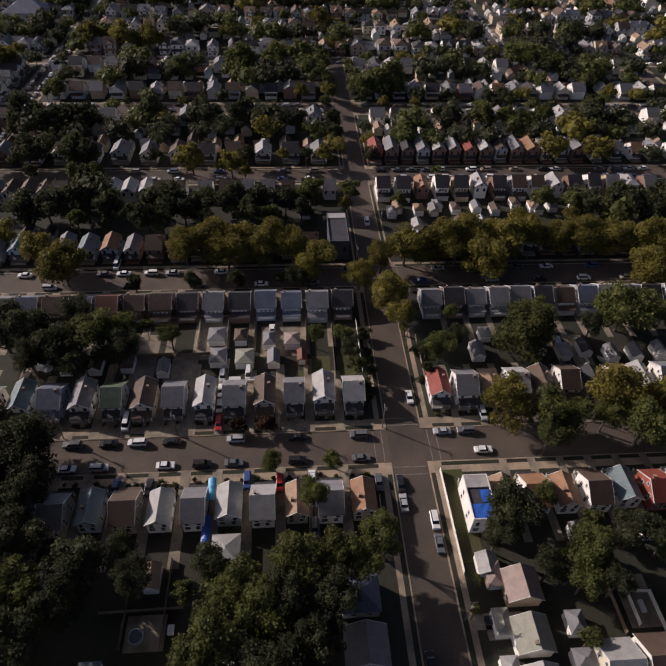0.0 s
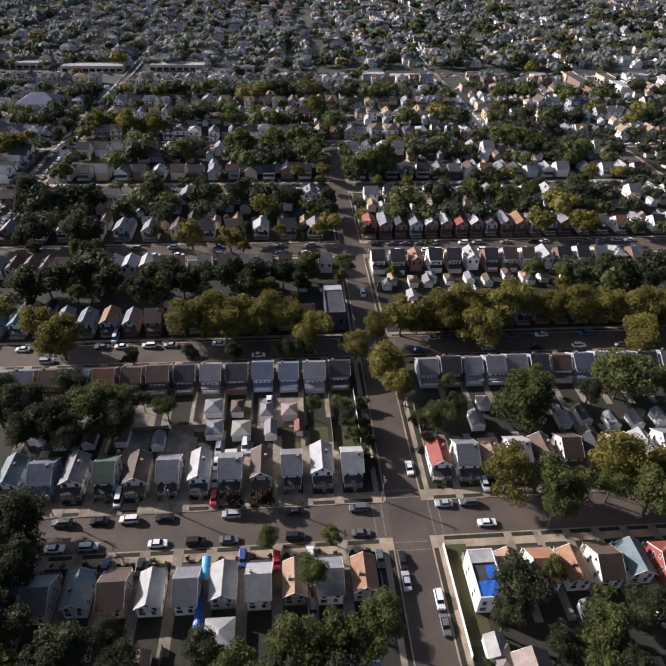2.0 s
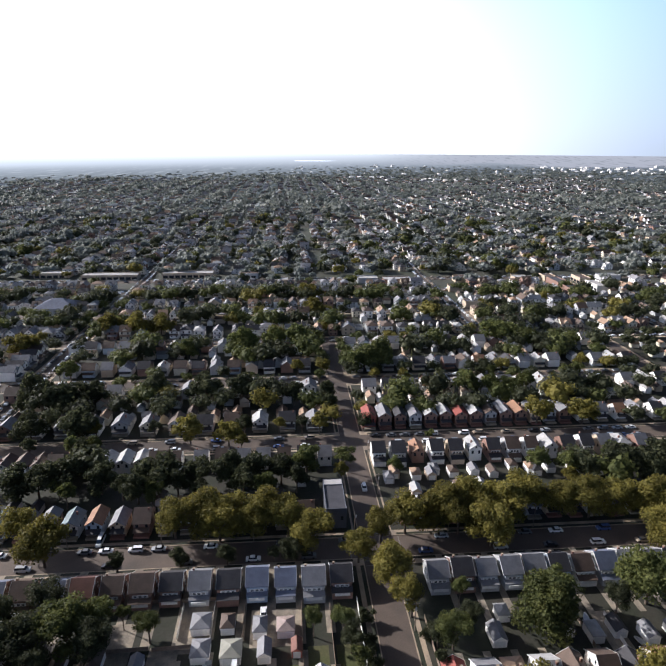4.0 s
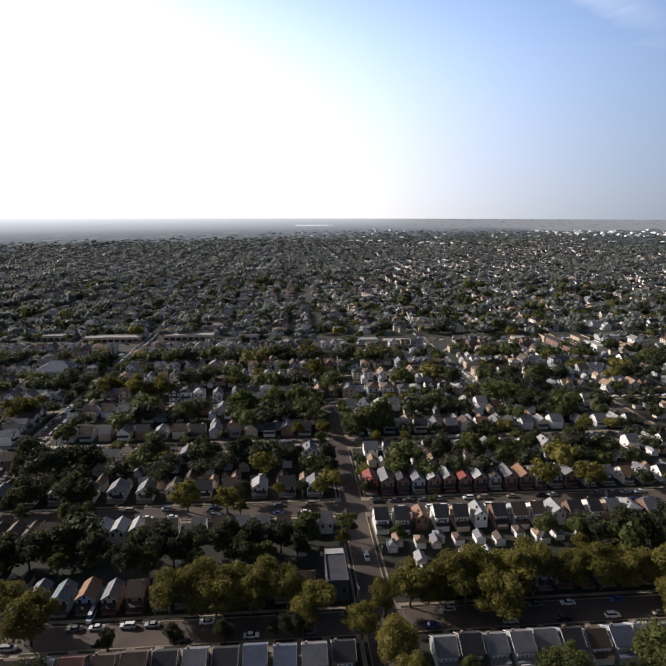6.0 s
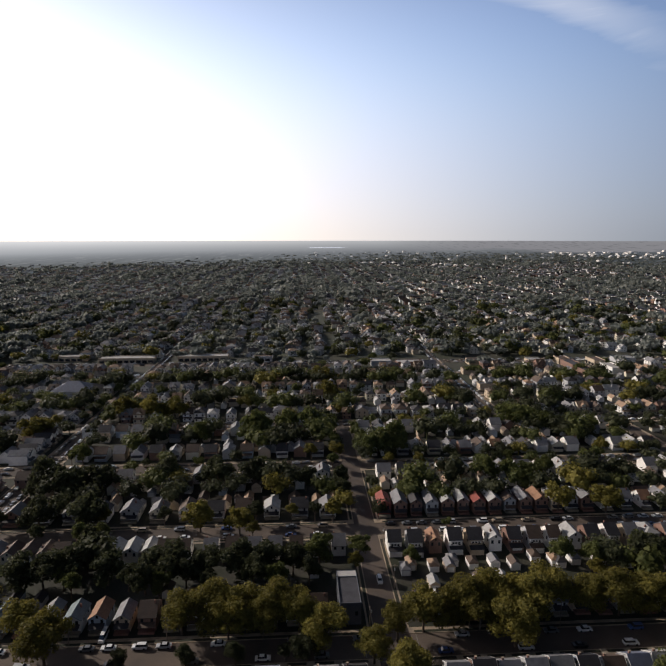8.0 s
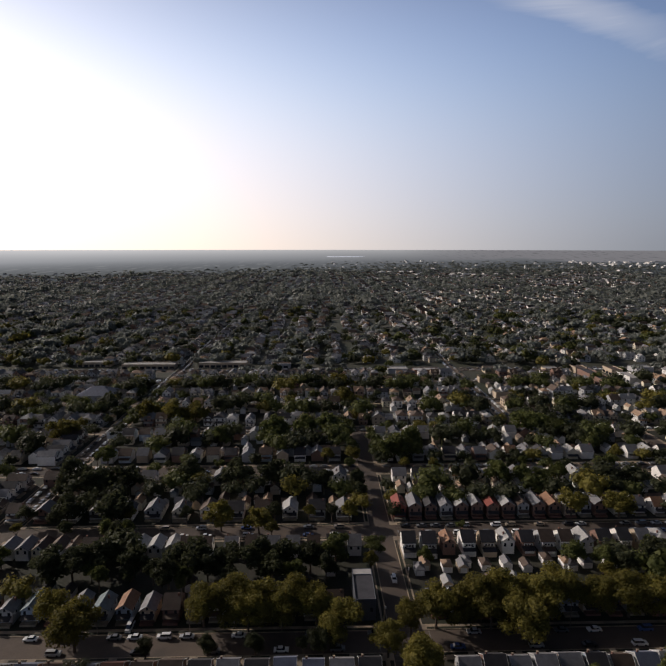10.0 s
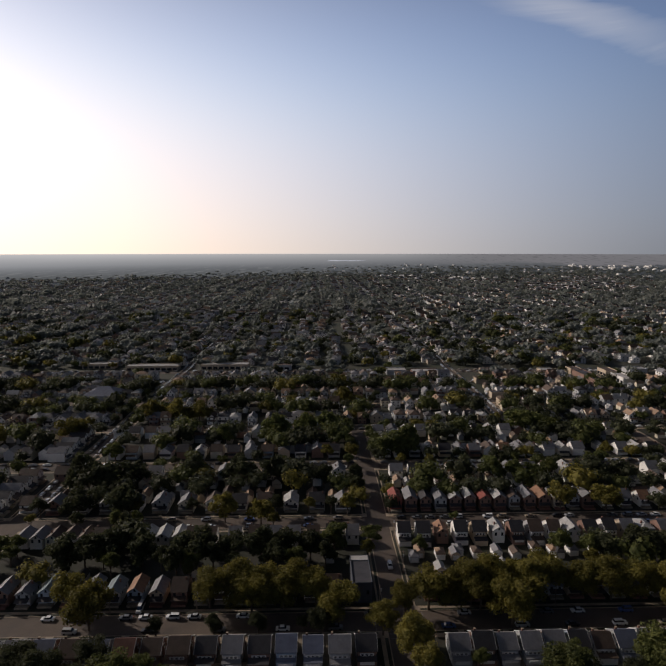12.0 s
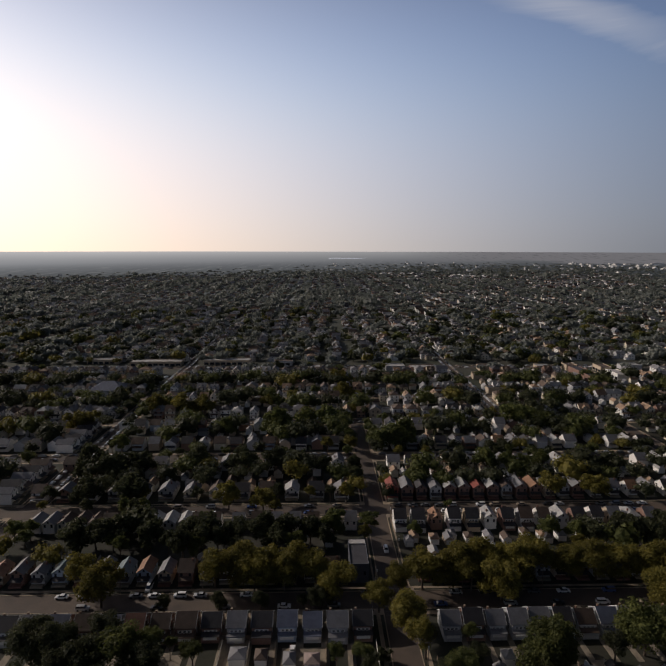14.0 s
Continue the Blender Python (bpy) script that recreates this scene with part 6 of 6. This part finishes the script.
for a, v0, v1 in ((-167.0, 150, 900), (111.0, 295, 800), (250.0, 295, 800)):
    for side in (-1, 1):
        v = v0
        while v < v1:
            v += fr.uniform(5.4, 9)
            kerbs.append((a + side * 3.2, v, math.pi / 2))
kerbs = np.array(kerbs)
place, rad = lifted(kerbs[:, 0], kerbs[:, 1], 0.04)
shell = Shape().box(-2.3, 2.3, -0.88, 0.88, 0.25, 0.92)
shell.add([(-1.2, -0.8, 0.92), (1.6, -0.8, 0.92), (1.6, 0.8, 0.92), (-1.2, 0.8, 0.92), (-0.6, -0.65, 1.45), (1.2, -0.65, 1.45), (1.2, 0.65, 1.45), (-0.6, 0.65, 1.45)],
          [(4, 5, 6, 7), (0, 1, 5, 4), (1, 2, 6, 5), (2, 3, 7, 6), (3, 0, 4, 7)])
pick = fr.randint(0, 5, len(kerbs))
for k, name in enumerate(("white", "silver", "black", "grey", "tan")):
    s = pick == k
    scatter("parked_cars", triangles(shell), place[s], np.ones((s.sum(), 3)), GRID + kerbs[s, 2], "paint_" + name, f"{name} cars parked along distant kerbs", "cars")

# treetops and pale roofs that thin out towards the skyline
p, r = fan(12000, 2350, 3900, 1.25)
share = np.array([kept_in_haze(float(x), float(q) - 500.0) for x, q in zip(p[:, 0], r)])
ok = fr.uniform(0, 1, len(p)) < (0.3 + 0.7 * grove(p[:, 0] * 0.4, p[:, 1] * 0.22)) * share * np.clip((3700.0 - r) / 300.0, 0, 1)
p, r = p[ok] + np.array([[0, 0, 1.0]]), r[ok]
size = fr.uniform(5.5, 10.5, len(p))
# treetops in the leaf colour that has haze put into it
scatter("skyline_woods", clump_form(91, 3, 9, False), p, np.stack([size * 1.5, size * 1.5, size * 0.5], 1), fr.uniform(0, 6.28, len(p)), "leaf_grey", "low haze-coloured treetops near the skyline", "trees")
p, r = fan(1500, 2350, 3750, 1.0)
ok = fr.uniform(0, 1, len(p)) < np.clip(0.08 + 0.9 * (p[:, 0] > 1150) * (r > 3300) + 0.25 * (r < 2700) * (p[:, 0] > 0), 0, 1) * (p[:, 0] > -300)
p = p[ok] + np.array([[0, 0, 1.5]])
size = fr.uniform(0.8, 1.8, (len(p), 1)) * np.array([[1.5, 1.2, 0.8]])
scatter("skyline_houses", PLAIN_WALL, p, size, fr.uniform(0, 6.28, len(p)), "siding_white", "pale distant houses near the skyline", "houses")


def warehouse(x, y, w, d, h, wall="siding_white"):
    """A large pale flat-roofed building far off, on the land."""
    z = rise(math.hypot(x, y))
    ob = thing("warehouse", pose(x, y, z, 0, 0, math.degrees(GRID)), "long pale flat-roofed building far off among trees", "warehouse", "far large buildings")
    part("wall", Shape().box(-w / 2, w / 2, -d / 2, d / 2, -3.0, h).mesh("wall", MAT[wall]), wall, ob)
    part("roof", Shape().box(-w / 2 + 0.5, w / 2 - 0.5, -d / 2 + 0.5, d / 2 - 0.5, h, h + 0.5).box(-w / 6, w / 6, -d / 5, d / 5, h + 0.5, h + 2.0).mesh("roof", MAT["flat_roof_pale"]), "flat_roof_pale", ob)


for x, y, w, d, h in ((128, 2205, 34, 24, 7), (172, 2216, 40, 22, 6), (60, 2225, 30, 20, 5), (402, 2400, 26, 18, 15), (390, 2030, 34, 16, 6), (412, 1955, 30, 16, 6), (436, 1880, 34, 14, 5), (456, 1800, 30, 16, 6),
                      (476, 1730, 30, 14, 6), (520, 1690, 26, 14, 5), (777, 2900, 8, 8, 26), (1395, 3310, 40, 20, 16), (1500, 3400, 60, 24, 8), (1640, 3380, 70, 24, 9), (1760, 3300, 60, 30, 8), (1850, 3420, 70, 24, 10),
                      (1240, 2620, 40, 16, 6), (1330, 2540, 36, 16, 6), (-640, 1420, 18, 14, 6)):
    warehouse(x, y, w, d, h)
# a glowing sheet with haze and distance painted on it, out to the skyline
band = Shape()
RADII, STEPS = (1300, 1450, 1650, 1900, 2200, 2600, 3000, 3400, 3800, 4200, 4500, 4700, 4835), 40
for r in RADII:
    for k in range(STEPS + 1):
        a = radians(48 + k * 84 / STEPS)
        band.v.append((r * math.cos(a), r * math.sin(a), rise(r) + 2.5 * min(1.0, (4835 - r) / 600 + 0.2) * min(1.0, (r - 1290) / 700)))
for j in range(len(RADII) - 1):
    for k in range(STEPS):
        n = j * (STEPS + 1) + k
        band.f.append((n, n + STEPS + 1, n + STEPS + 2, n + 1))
setting("backdrop", band, "haze_band", "glowing painted backdrop of hazy treetops and roofs to the skyline")
# a sheet of open water that gleams just below the skyline
inlet = Shape()
for r in (4050, 4120):
    for k in range(6):
        a = radians(90 + 4.1 - 0.60 * k - (0.9 if k == 5 and r > 4100 else 0.0))
        inlet.v.append((r * math.cos(a), r * math.sin(a), rise(r) + 4.0))
for k in range(5):
    inlet.f.append((k + 1, k, k + 6, k + 7))
setting("water", inlet, "open_water", "strip of bright open water near the skyline")
